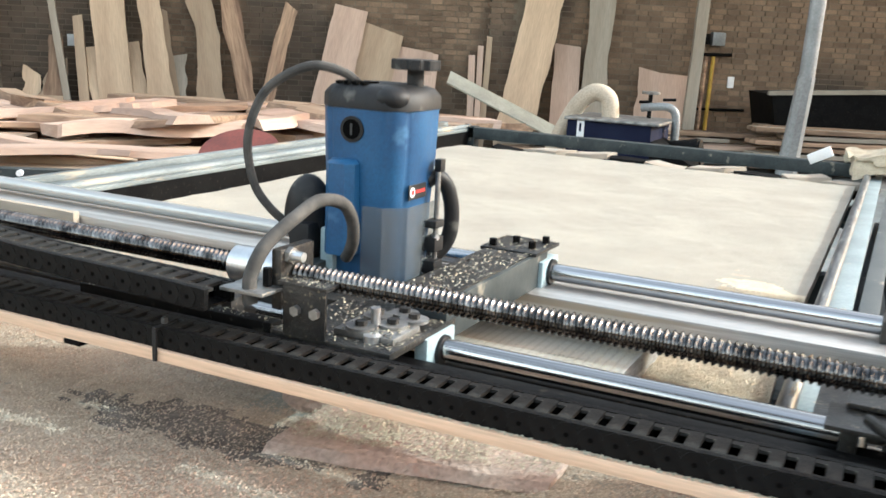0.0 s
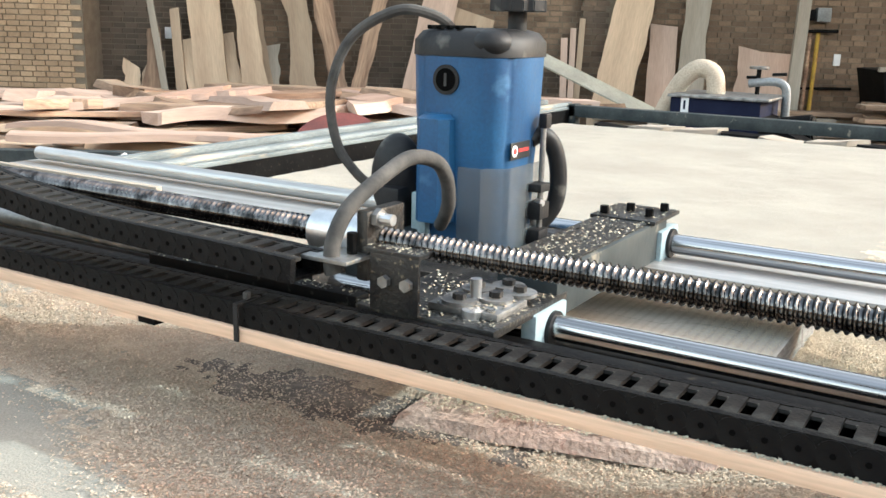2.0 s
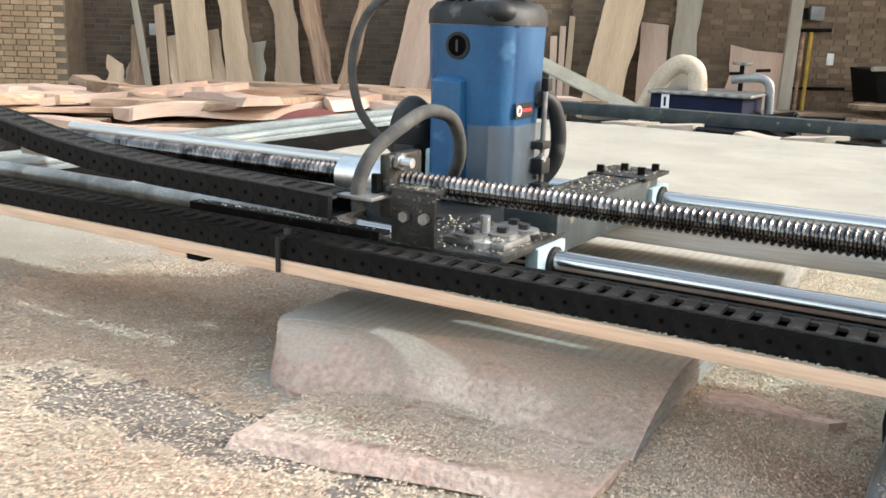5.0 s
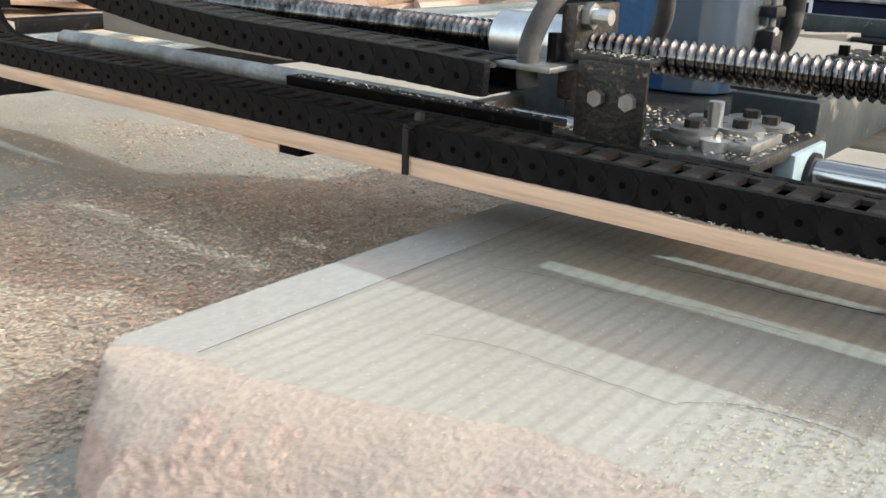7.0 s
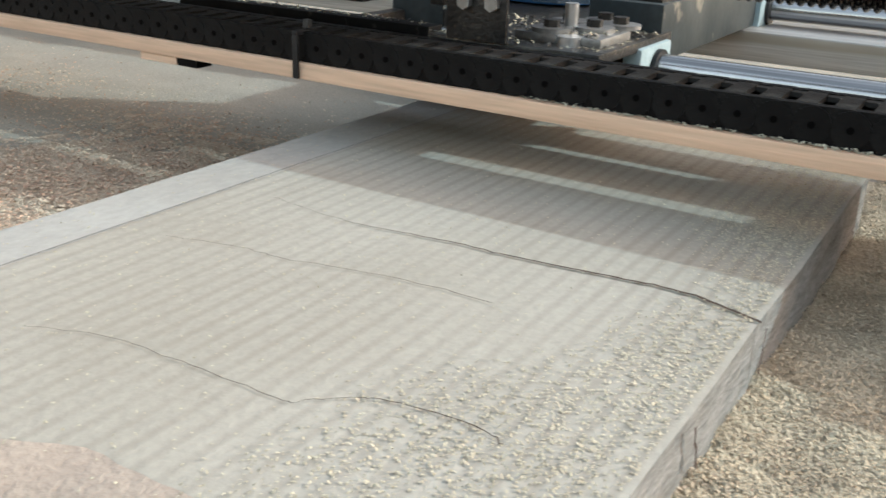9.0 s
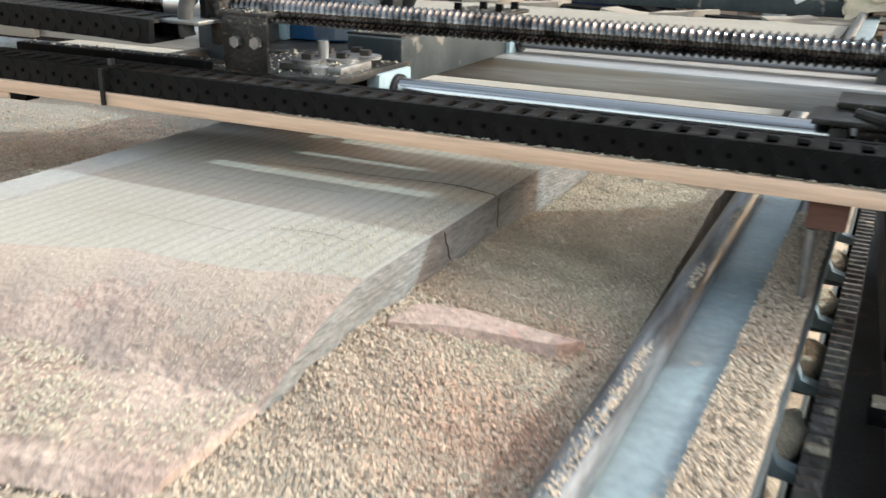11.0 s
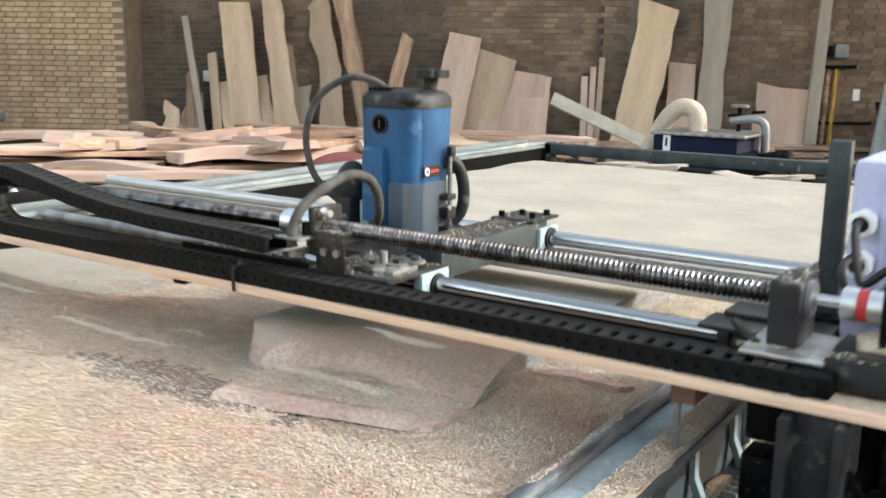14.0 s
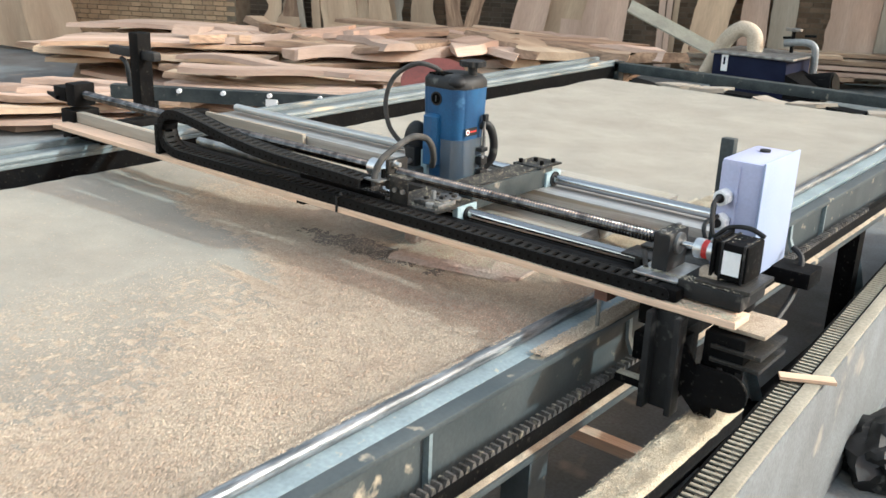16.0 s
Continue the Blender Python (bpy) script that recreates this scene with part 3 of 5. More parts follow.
def build_back_things():
    # red disc standing among the boards
    bm = bmesh.new()
    cyl_bm((-.006, 0, 0), (.006, 0, 0), .21, n=40, bev=.002, bm=bm)
    ob = solid("saw_disc", bm, M_DKRED, "dark red round disc lying on the timber pile", "disc")
    ob.matrix_basis = Matrix.Translation(room(-.95, 4.4, .56)) @ Euler((0.0, radians(62), radians(110))).to_matrix().to_4x4()
    # white sheet propped up
    a, b = room(.24, 7.0, .88), room(1.12, 7.0, .48)
    x = (b - a).normalized()
    yv = Vector((NX, NY, .55)).normalized()
    yv = (yv - yv.dot(x) * x).normalized()
    m = Matrix((x, yv, x.cross(yv))).transposed().to_4x4()
    m.translation = a
    ob = solid("propped_sheet", board_bm((b - a).length + .3, .2, .012, 5, .05), M_SHEET, "pale green-white board propped up slanting behind the table", "board")
    ob.matrix_basis = m
    # wall fittings
    box = thing("junction_box", "grey electrical junction box on the brick wall", "junction box")
    p = room(3.23, WALL_D - .1, 1.3)
    bm = box_bm(-.07, .07, -.05, .05, -.07, .07, .008)
    part("body", bm, M_POLE, box)
    part("dark_switch", box_bm(-.19, -.09, -.04, .05, -.06, .05, .01), M_BLACK, box)
    box.matrix_basis = Matrix.Translation(p) @ Matrix.Rotation(.5, 4, "Z")
    out = solid("wall_plate", box_bm(-.035, .035, -.012, .012, -.06, .06, .004), M_WHITE, "white switch plate on the brick wall", "switch")
    out.matrix_basis = Matrix.Translation(room(3.44, WALL_D - .045, .85)) @ Matrix.Rotation(.5, 4, "Z")
    out = solid("wall_plate", box_bm(-.045, .045, -.012, .012, -.06, .06, .004), M_WHITE, "white switch plate on the brick wall", "switch")
    out.matrix_basis = Matrix.Translation(room(-3.6, WALL_D - .045, .95)) @ Matrix.Rotation(.5, 4, "Z")
    pipe = thing("wall_pipe", "yellow vertical pipe pair on the brick wall", "pipe")
    for k, u in enumerate((3.1, 3.18)):
        part("pipe", cyl_bm(room(u, WALL_D - .12, 0), room(u + .03, WALL_D - .08, 1.12), .022, n=12), M_YEL if k else M_WOODDK, pipe)
    part("bracket", cyl_bm(room(2.95, WALL_D - .1, 1.13), room(3.4, WALL_D - .1, 1.14), .018, n=10), M_BLACK, pipe)
    part("bracket", cyl_bm(room(2.95, WALL_D - .1, .55), room(3.6, WALL_D - .1, .56), .014, n=10), M_BLACK, pipe)
    # dark bin
    b = thing("bin", "large black open bin by the brick wall", "bin")
    bm = bmesh.new()
    prism_bm([(3.62, .42), (3.54, .79), (5.7, .9), (5.7, .42)], WALL_D - 1.0, WALL_D - .35, "y", bm=bm)
    bm.transform(ROOM)
    part("body", bm, M_BLACK, b)
    bm = prism_bm([(3.5, .78), (3.5, .82), (5.75, .935), (5.75, .895)], WALL_D - 1.04, WALL_D - .98, "y")
    bm.transform(ROOM)
    part("rim", bm, M_GREYW, b)
    # pole
    bm = cyl_bm((.14, 4.0, 0.0), (.226, 4.0, 1.1), .062, .04, n=8)
    cyl_bm((.226, 4.0, 1.08), (.262, 4.05, 3.2), .036, n=20, bm=bm)
    solid("steel_pole", bm, M_POLE, "grey galvanised steel pole standing behind the table", "pole")
    # dust collector machine
    mc = thing("thickness_machine", "navy blue woodworking machine with a beige hose", "machine")
    part("body", box_bm(-.96, -.5, 4.1, 4.5, .5, .8, .012), M_NAVY, mc)
    part("top_plate", box_bm(-.97, -.46, 4.08, 4.52, .8, .815, .004), M_STEEL, mc)
    part("label_plate", box_bm(-.9, -.86, 4.093, 4.1, .7, .8, .002), M_WHITE, mc, "white label plate")
    part("label_mark", box_bm(-.885, -.875, 4.088, 4.094, .74, .785), M_NAVY, mc)
    part("hose", tube_bm([(-1.1, 4.3, .6), (-1.03, 4.3, .76), (-.96, 4.3, .88), (-.88, 4.3, .94), (-.8, 4.3, .91), (-.78, 4.3, .8)], .048, 20, 8, .012), M_HOSE, mc, "beige ribbed flexible hose")
    part("elbow_pipe", tube_bm([(-.64, 4.4, .87), (-.53, 4.4, .885), (-.465, 4.4, .87), (-.445, 4.4, .8), (-.445, 4.4, .55)], .022, 12, 8), M_POLE, mc, "grey steel elbow pipe")
    part("hand_wheel", cyl_bm((-.6, 4.42, .945), (-.6, 4.42, .96), .05, n=28, bev=.003), M_STEEL, mc, "small steel hand wheel")
    part("wheel_stem", cyl_bm((-.6, 4.42, .815), (-.6, 4.42, .945), .012, n=12), M_BLACK, mc)
    for x, z in ((-.66, .9), (-.53, .92)):
        part("lever", cyl_bm((x, 4.42, z), (x + .07, 4.42, z + .005), .008, n=8), M_BLACK, mc)
    part("outfeed", prism_bm([(-.5, .72), (-.28, .62), (-.28, .58), (-.5, .58)], 4.1, 4.4, "y"), M_BLACK, mc)
    part("motor", cyl_bm((-.5, 4.35, .62), (-.28, 4.35, .66), .08, n=24, bev=.01), M_BLACK, mc)
    for x in (-.92, -.54):
        for y in (4.14, 4.46):
            part("leg", box_bm(x - .025, x + .025, y - .025, y + .025, 0, .5), M_BLACK, mc)
    # steel beam with bolts beside the table
    bmn = thing("steel_beam", "dark blue-grey steel beam with bolts resting beside the table", "beam")
    a, b = Vector((-2.92, 1.2, .62)), Vector((-1.72, 1.99, .62))
    x = (b - a).normalized()
    m = Matrix((x, Vector((0, 0, 1)).cross(x), Vector((0, 0, 1)))).transposed().to_4x4()
    m.translation = a
    L = (b - a).length
    bm = bmesh.new()
    prism_bm([(-.03, -.04), (.03, -.04), (.03, -.028), (-.015, -.028), (-.015, .018), (.03, .018), (.03, .03), (-.03, .03)], 0, L, "x", bm=bm)
    part("channel", bm, M_TUBE, bmn)
    for k, t in enumerate((.37, .6, .84, 1.1)):
        part("bolt", cyl_bm((t, -.03, .018), (t, -.05, .018), .012, n=8), M_WHITE, bmn)
    part("tag", box_bm(.82, .88, -.04, -.034, -.045, .0), M_WHITE, bmn, "white paper tag")
    for t in (.2, 1.15):
        part("trestle", box_bm(t - .03, t + .03, -.03, .03, -.62, -.05), M_TUBE, bmn)
    bmn.matrix_basis = m


# ---- the table ----
XL, XR, Y0, Y1 = -1.02, 0.604, -2.6, 2.9


def along(x, pts):
    """Height of a broken line through the given points."""
    return float(np.interp(x, [p[0] for p in pts], [p[1] for p in pts]))


def bed_right(y):
    """The bed's right edge: close to the rail where chips pile up, with a gap further on."""
    return along(y, ((-3, .584), (.34, .584), (.42, .574), (.62, .565), (.8, .557), (2.9, .545)))


def bed_height(x, y):
    h = BED + 0.004 * wob(x, y, 0, 5) + 0.002 * wob(x, y, 4, 22)
    if x > .37 and y > -.2:   # loose chips heaped beside the slab
        h += 0.034 * max(0, min(1, (x - .37) * 25)) * max(.2, min(1, (.606 - x) * 7)) * max(.15, min(1, (y - .1) * 4)) * max(0, min(1, (1.2 - y))) * (0.7 + .55 * wob(x * .5, y, 9, 9) + .16 * wob(x, y * 1.6, 5, 22))
    if y < .1:
        h += 0.006 * max(0, wob(x, y, 2, 4) + .25)
    return h


def build_bed():
    bm = bmesh.new()
    nx, ny = 170, 500
    grid = [[None] * (ny + 1) for _ in range(nx + 1)]
    for i in range(nx + 1):
        for j in range(ny + 1):
            y = Y0 + (Y1 - Y0) * j / ny
            x = XL + (bed_right(y) - XL) * i / nx
            grid[i][j] = bm.verts.new((x, y, bed_height(x, y)))
    for i in range(nx):
        for j in range(ny):
            f = bm.faces.new((grid[i][j], grid[i + 1][j], grid[i + 1][j + 1], grid[i][j + 1]))
            c = f.calc_center_median()
            f.material_index = 2 if bare(c.x, c.y) < 1 else 3 if c.x > .38 and c.y > .36 + .1 * wob(c.x, c.y, 3, 9) + .12 * wob(c.x, c.y, 1, 70) and c.y < 1.15 + .2 * wob(c.x, c.y, 3, 9) else 1 if chippy(c.x, c.y) > .45 + .45 * wob(c.x, c.y, 3, 45) else 0
    skirt = [[bm.verts.new((grid[nx][j].co.x - .002, grid[nx][j].co.y, .72))] for j in range(ny + 1)]
    for j in range(ny):
        bm.faces.new((grid[nx][j], skirt[j][0], skirt[j + 1][0], grid[nx][j + 1])).material_index = 1
    tb = thing("cutting_table", "long steel-framed cutting table covered with sawdust", "table")
    part("sawdust_bed", bm, [M_DUST, M_DUSTPILE, M_BARE, M_CREAM], tb, "bed covered in pale sawdust")
    part("deck", box_bm(XL, .53, Y0, Y1, BED - .06, BED - .012), M_GREYW, tb)
    # right rail: tube, channel with web and lower flange
    lean = Matrix.Translation((.6, 0, 0)) @ Matrix.Rotation(.0085, 4, "Z") @ Matrix.Translation((-.6, 0, 0))
    for ob in (part("rail_tube", cyl_bm((.6, Y0, .774), (.6, Y1 + .3, .774), .0125, n=32), M_SCUFF, tb, "dark scuffed round steel guide rail"),
               part("rail_foot", box_bm(.595, .606, Y0, Y1 + .3, .735, .765), M_BLACK, tb),
               part("rail_seat", box_bm(.6075, .65, Y0, Y1 + .3, .752, .767, .002), M_RAIL, tb, "pale blue painted flange")):
        ob.matrix_basis = lean
    part("beam_flange", box_bm(.651, .686, Y0, Y1 + .3, .754, .766, .002), M_WEB, tb)
    part("beam_web", box_bm(.65, .66, Y0, Y1 + .3, .585, .754), M_WEB, tb)
    part("beam_foot", box_bm(.62, .685, Y0, Y1 + .3, .573, .586, .002), M_WEB, tb)
    bm = bmesh.new()
    n = 420
    prev = None
    for i in range(n + 1):
        y = -.22 + 1.0 * i / n
        w = min(1.0, i / 90, (n - i) / 90)
        h = (.006 + .003 * wob(0, y, 3, 14) + .0015 * wob(3, y, 3, 60)) * w
        o = .67 + (.014 + .002 * wob(5, y, 3, 30)) * w
        q = .67 - (.026 - .005 * wob(9, y, 3, 25)) * w
        ring = [bm.verts.new(p) for p in ((q, y, .7655), (q + .006 * w, y, .7655 + h), (q * .3 + o * .7, y, .7655 + h * .8), (o, y, .7655))]
        if prev:
            for k in range(3):
                bm.faces.new((prev[k], prev[k + 1], ring[k + 1], ring[k]))
        prev = ring
    part("ledge_dust", bm, M_DUSTPILE, tb, "sawdust lying along the beam flange")
    bm = bmesh.new()
    prev = None
    for i in range(n + 1):
        y = Y0 + (Y1 - Y0) * i / n
        h = .022 * max(.05, .35 + wob(2, y, 8, 6)) + .002 * wob(2, y, 8, 50)
        ring = [bm.verts.new(p) for p in ((.661, y, .586), (.663, y, .587 + h), (.672, y, .587 + h * .6), (.68, y, .586))]
        if prev:
            for k in range(3):
                bm.faces.new((prev[k], prev[k + 1], ring[k + 1], ring[k]))
        prev = ring
    part("foot_dust", bm, M_DUSTPILE, tb)
    # rack bar with teeth
    part("rack_bar", box_bm(.696, .716, Y0, Y1, .642, .673, .002), M_BLACK, tb, "black toothed rack bar")
    bm = bmesh.new()
    y = -1.6
    while y < 1.6:
        prism_bm([(y, .673), (y + .004, .684), (y + .009, .684), (y + .013, .673)], .697, .715, "x", bm=bm)
        y += .0165
    # teeth paler than the bar: light on them is put into the colour
    part("rack_teeth", bm, M_TOOTH, tb)
    rng = random.Random(21)
    for k in range(7):
        y = .13 + .15 * k
        # pale rail paint instead of the web's carries the sunlight on the brackets
        bk = part("rack_bracket", prism_bm([(.66, .752), (.668, .752), (.67, .7), (.682, .672), (.697, .668), (.697, .66), (.676, .662), (.664, .69), (.66, .74)], y, y + .014, "y"), M_RAIL, tb, "pale blue bent bracket, its sunlit look put into the colour")
        if k < 6:
            bm = bmesh.new()
            bmesh.ops.create_icosphere(bm, subdivisions=3, radius=1, matrix=Matrix.Translation((.678, y + .07, .66)) @ Matrix.Diagonal((.018, .03 + rng.uniform(0, .02), .012, 1)))
            for v in bm.verts:
                v.co += .005 * wob(*v.co, 70) * Vector((1, 1, 1))
            part("bracket_dust", bm, M_CREAM, bk, "clump of pale sawdust")
            part("shelf", box_bm(.66, .697, y + .03, y + .12, .645, .652), M_WEB, bk)
    for y in (-1.5, -.5, .5, 1.3, 2.1, 2.8):
        part("web_stiffener", box_bm(.66, .672, y, y + .008, .586, .754), M_RAIL, tb)
    # left rail
    part("left_rail_flange", box_bm(-1.25, -1.1, Y0, Y1 + .3, .785, .797, .002), M_OLDRAIL, tb)
    part("left_rail_tube", cyl_bm((-1.12, Y0, .803), (-1.12, Y1 + .3, .803), .012, n=14), M_OLDRAIL, tb)
    part("left_rail_lip", box_bm(-1.26, -1.23, Y0, Y1 + .3, .797, .815, .002), M_OLDRAIL, tb)
    # web coloured black to stand for the shadow beneath the flange
    part("left_rail_shade_web", box_bm(-1.11, -1.1, Y0, Y1 + .3, .66, .785), M_BLACK, tb)
    part("left_rail_foot", box_bm(-1.2, -1.04, Y0, Y1 + .3, .655, .667), M_WEB, tb)
    # far end: cross bar and dark gap
    part("cross_bar", box_bm(-1.1, .6, 3.14, 3.2, .755, .805, .003), M_TUBE, tb, "grey steel cross bar")
    part("end_plate", box_bm(-1.1, -1.07, 3.14, 3.2, .7, .81, .003), M_TUBE, tb)
    rng = random.Random(8)
    for i in range(9):
        x = -.9 + i * .17
        bm = board_bm(.16, .12, .02, 40 + i, 1.2)
        o = part("end_offcut", bm, M_GREYW if i % 3 else M_BLACK, tb)
        o.matrix_basis = pose(x, 2.98 + rng.uniform(0, .06), .745, 0, rng.uniform(-4, 4), rng.uniform(-25, 25))
    part("end_shelf", box_bm(-1.0, .6, 2.93, 3.14, .70, .715), M_BLACK, tb)
    bm = bmesh.new()
    bmesh.ops.create_cube(bm, size=1.0)
    bmesh.ops.subdivide_edges(bm, edges=bm.edges[:], cuts=9, use_grid_fill=True)
    for v in bm.verts:
        v.co = Vector((v.co.x * .2, v.co.y * .26, v.co.z * .1)) + Vector((.012, .012, .012)) * (wob(*v.co, 3.2) * 1.6) + v.co.normalized() * -.02
    fm = solid("foam_block", bm, M_CREAM, "crumpled cream foam block lying on the rail's end", "foam", smooth=60)
    fm.matrix_basis = pose(.585, 3.14, .82, 0, -8, 12)
    tg = solid("paper_tag", box_bm(-.045, .045, -.012, .012, -.02, .02, .004), M_WHITE, "white block lying slanted on the end bar", "tag")
    tg.matrix_basis = pose(.395, 3.15, .827, 0, -28, 0)
    # legs and braces
    for y in (-2.0, -.2, .75, 1.7, 2.9):
        for x, w in ((.655, .03), (-1.1, .03)):
            part("leg", box_bm(x - w, x + w, y - .03, y + .03, 0, .573), M_BLACK if y > .5 else M_WEB, tb)
        part("cross_member", box_bm(-1.05, .6, y - .025, y + .025, .6, .68), M_WEB, tb)
    for y in (.75, 1.7):
        bm = cyl_bm((.655, y, .55), (.655, y + .4, .02), .022, n=4)
        part("brace", bm, M_RAIL, tb)
    part("stringer", box_bm(.64, .67, -2, 2.9, .18, .22), M_BLACK, tb)
    part("floor_batten", box_bm(.2, .66, .5, .54, .18, .21), M_PINE, tb)


def bare(x, y):
    """Below one inside the dark patch swept clear by the slab's corner."""
    return math.hypot((x - .02 - .5 * (y - .04)) / .17, (y - .04) / .055) + .75 * wob(x, y, 7, 15) + .3 * wob(x, y, 2, 60)


def chippy(x, y):
    """How thickly coarse chips cover the bed."""
    w = wob(x, y, 0, 2.6)
    if bare(x, y) < 1:
        return .42
    if y < .16 and not (x < 0 and y > .0):
        edge = -.22 - .12 * (y + .35) if y < -.27 else -.05 - 2.8 * (y + .27)
        d = max(0.0, min(1.0, (x - edge + .22 * w + .06 * wob(x, y, 5, 14)) / (.25 if y > -.3 else .6)))
        return d * max(0.0, min(1.0, (.16 - y) * 8 + .2))
    if x > .4:
        return max(0.0, min(1.0, (1.35 - y + .5 * w) * 2))
    if x < .0:
        return max(0.0, min(.9, (.85 - y + .35 * w) * 3)) * max(0.0, min(1.0, (x + .68 + .35 * w + .12 * wob(x, y, 6, 14)) * 3))
    return 0.0


def brownish(x, y):
    """Share of reddish brown: streaks plus painted gantry shade, before slab and along rail."""
    band = 1.1 * math.exp(-((y + .08 + .2 * max(0.0, .2 - x)) / .1) ** 2) * max(0.0, min(1.0, (x + .15) * 4))
    side = max(0.0, min(1.0, (x - .4 - .12 * max(0.0, min(1.0, (.25 - y) * 5))) * 9)) * max(0.0, min(1.0, (y + .25) * 4)) * max(0.0, min(1.0, (.5 - y) * 6))
    left = .55 * max(0.0, min(1.0, -x * 8)) * max(0.0, min(1.0, (y - .05) * 6))
    return max(0.04, min(.92, max(band, .8 * side, left) * (.75 + .9 * wob(x * .6 - y * .5, y * 2.4, 4, 7))))


def flakes(x, y, z, rng, lo, hi, name, label, material):
    n = len(x)
    L, W = rng.uniform(lo, hi, n), rng.uniform(lo * .5, hi * .55, n)
    az, ti, ro = rng.uniform(0, 2 * np.pi, n), rng.normal(0, .25, n), rng.normal(0, .25, n)
    ca, sa = np.cos(az), np.sin(az)
    e1 = np.stack([ca * np.cos(ti), sa * np.cos(ti), np.sin(ti)], -1)
    e2 = np.stack([-sa * np.cos(ro), ca * np.cos(ro), np.sin(ro)], -1)
    c = np.stack([x, y, z], -1)
    up = np.array([0, 0, 1.0]) * (L * .3)[:, None]
    V = np.stack([c - e1 * L[:, None] - e2 * W[:, None], c + up - e2 * W[:, None], c + e1 * L[:, None] - e2 * W[:, None],
                  c + e1 * L[:, None] + e2 * W[:, None], c + up + e2 * W[:, None], c - e1 * L[:, None] + e2 * W[:, None]], 1).reshape(-1, 3)
    k = np.arange(n)[:, None] * 6
    Fc = np.concatenate([k + np.array([[0, 1, 4, 5]]), k + np.array([[1, 2, 3, 4]])])
    me = bpy.data.meshes.new(name)
    me.from_pydata(V.tolist(), [], Fc.tolist())
    me.materials.append(material)
    if not label:
        return tagged(new(name, me), kind="stuff")
    return tagged(new(name, me), label, "sawdust", kind="stuff")


def build_chips():
    """Curled sawdust flakes over the near half of the bed and beside the slab."""
    rng = np.random.default_rng(5)
    n = 640000
    x = rng.uniform(XL + .02, .581, n)
    y = rng.uniform(-1.25, 1.0, n)
    d = np.array([chippy(a, b) for a, b in zip(x, y)])
    keep = rng.uniform(0, 1, n) < d * .9 + .015
    x, y = x[keep], y[keep]
    z = np.array([bed_height(a, b) for a, b in zip(x, y)]) + rng.uniform(.0004, .0035, len(x))
    h = (x > .395) & (y > .05)
    x, y, z = x[~h], y[~h], z[~h]
    k = np.array([brownish(a, b) for a, b in zip(x, y)]) > rng.uniform(0, 1, len(x))
    flakes(x[~k], y[~k], z[~k], rng, .0008, .002, "wood_chips", "loose cream wood chips covering the bed", M_CHIP)
    flakes(x[k], y[k], z[k], rng, .0008, .002, "brown_chips", "loose wood chips on the bed, reddish brown for streaks and gantry shade", M_CHIPBROWN)
    n = 70000
    x, y = rng.uniform(.395, .581, n), rng.uniform(.05, 1.1, n)
    inside = x < np.array([bed_right(b) for b in y]) - .002
    x, y = x[inside], y[inside]
    z = np.array([bed_height(a, b) for a, b in zip(x, y)]) + rng.uniform(.0, .002, len(x))
    k = y > .36 + .1 * np.array([wob(a, b, 3, 9) for a, b in zip(x, y)]) + rng.normal(0, .05, len(x))
    b = np.array([brownish(c, d) for c, d in zip(x, y)]) > rng.uniform(0, 1, len(x))
    flakes(x[~k & b], y[~k & b], z[~k & b], rng, .0008, .0019, "heaped_brown_chips", "heap of fine chips beside the slab, reddish brown for streaks and shade", M_CHIPBROWN)
    flakes(x[~k & ~b], y[~k & ~b], z[~k & ~b], rng, .0008, .0019, "heaped_chips", "heap of fine tan chips beside the slab", M_CHIP)
    flakes(x[k], y[k], z[k], rng, .0006, .0014, "cream_chips", "heap of fine cream chips beside the slab", M_CREAM)
    n = 14000
    x, y = rng.uniform(.1, .402, n), rng.uniform(.06, .26, n)
    f = np.array([front_line(a) for a in x])
    keep = (y < f + .01) & (y > .055 + .2 * (x - .1)) & (rng.uniform(0, 1, n) < .55 + .9 * np.array([wob(a, b, 3, 13) for a, b in zip(x, y)]))
    x, y = x[keep], y[keep]
    z = .766 + np.array([.004 * wob(a, 2, 1, 20) for a in x]) + rng.uniform(.0, .003, len(x))
    flakes(x, y, z, rng, .0007, .0018, "ledge_chips", "fine dust and chips lying on the lower board", M_FINE)
    n = 16000
    x, y = rng.uniform(.646, .682, n), rng.uniform(-.2, .75, n)
    flakes(x, y, rng.uniform(.7705, .7745, n), rng, .0008, .002, "flange_chips", "coarse sawdust lying along the beam flange", M_CHIP)
    n = 5000
    x, y = np.abs(rng.normal(0, .006, n)) * -1 + .604, rng.uniform(-1.3, 1.0, n)
    z = .774 + np.sqrt(np.maximum(0, .0125 ** 2 - (x - .6) ** 2)) + .0004
    keep = (x > .591) & (np.array([wob(1, b, 1, 6) for b in y]) > -.05)
    flakes(x[keep], y[keep], z[keep], rng, .0006, .0016, "rail_chips", "sawdust specks lying on the steel rail", M_CHIP)
    n = 200000
    x, y = rng.uniform(.0, .405, n), rng.uniform(.2, .85, n)
    w = np.array([wob(a, b, 6, 8) for a, b in zip(x, y)])
    keep = rng.uniform(0, 1, n) < np.clip((x - .3 + .12 * w) * 4, .01, .36)
    x, y = x[keep], y[keep]
    z = np.array([slab_top(a, b) for a, b in zip(x, y)]) + rng.uniform(.0003, .0012, len(x))
    flakes(x, y, z, rng, .0004, .001, "slab_chips", "fine wood chips lying on the planed slab", M_FINE)


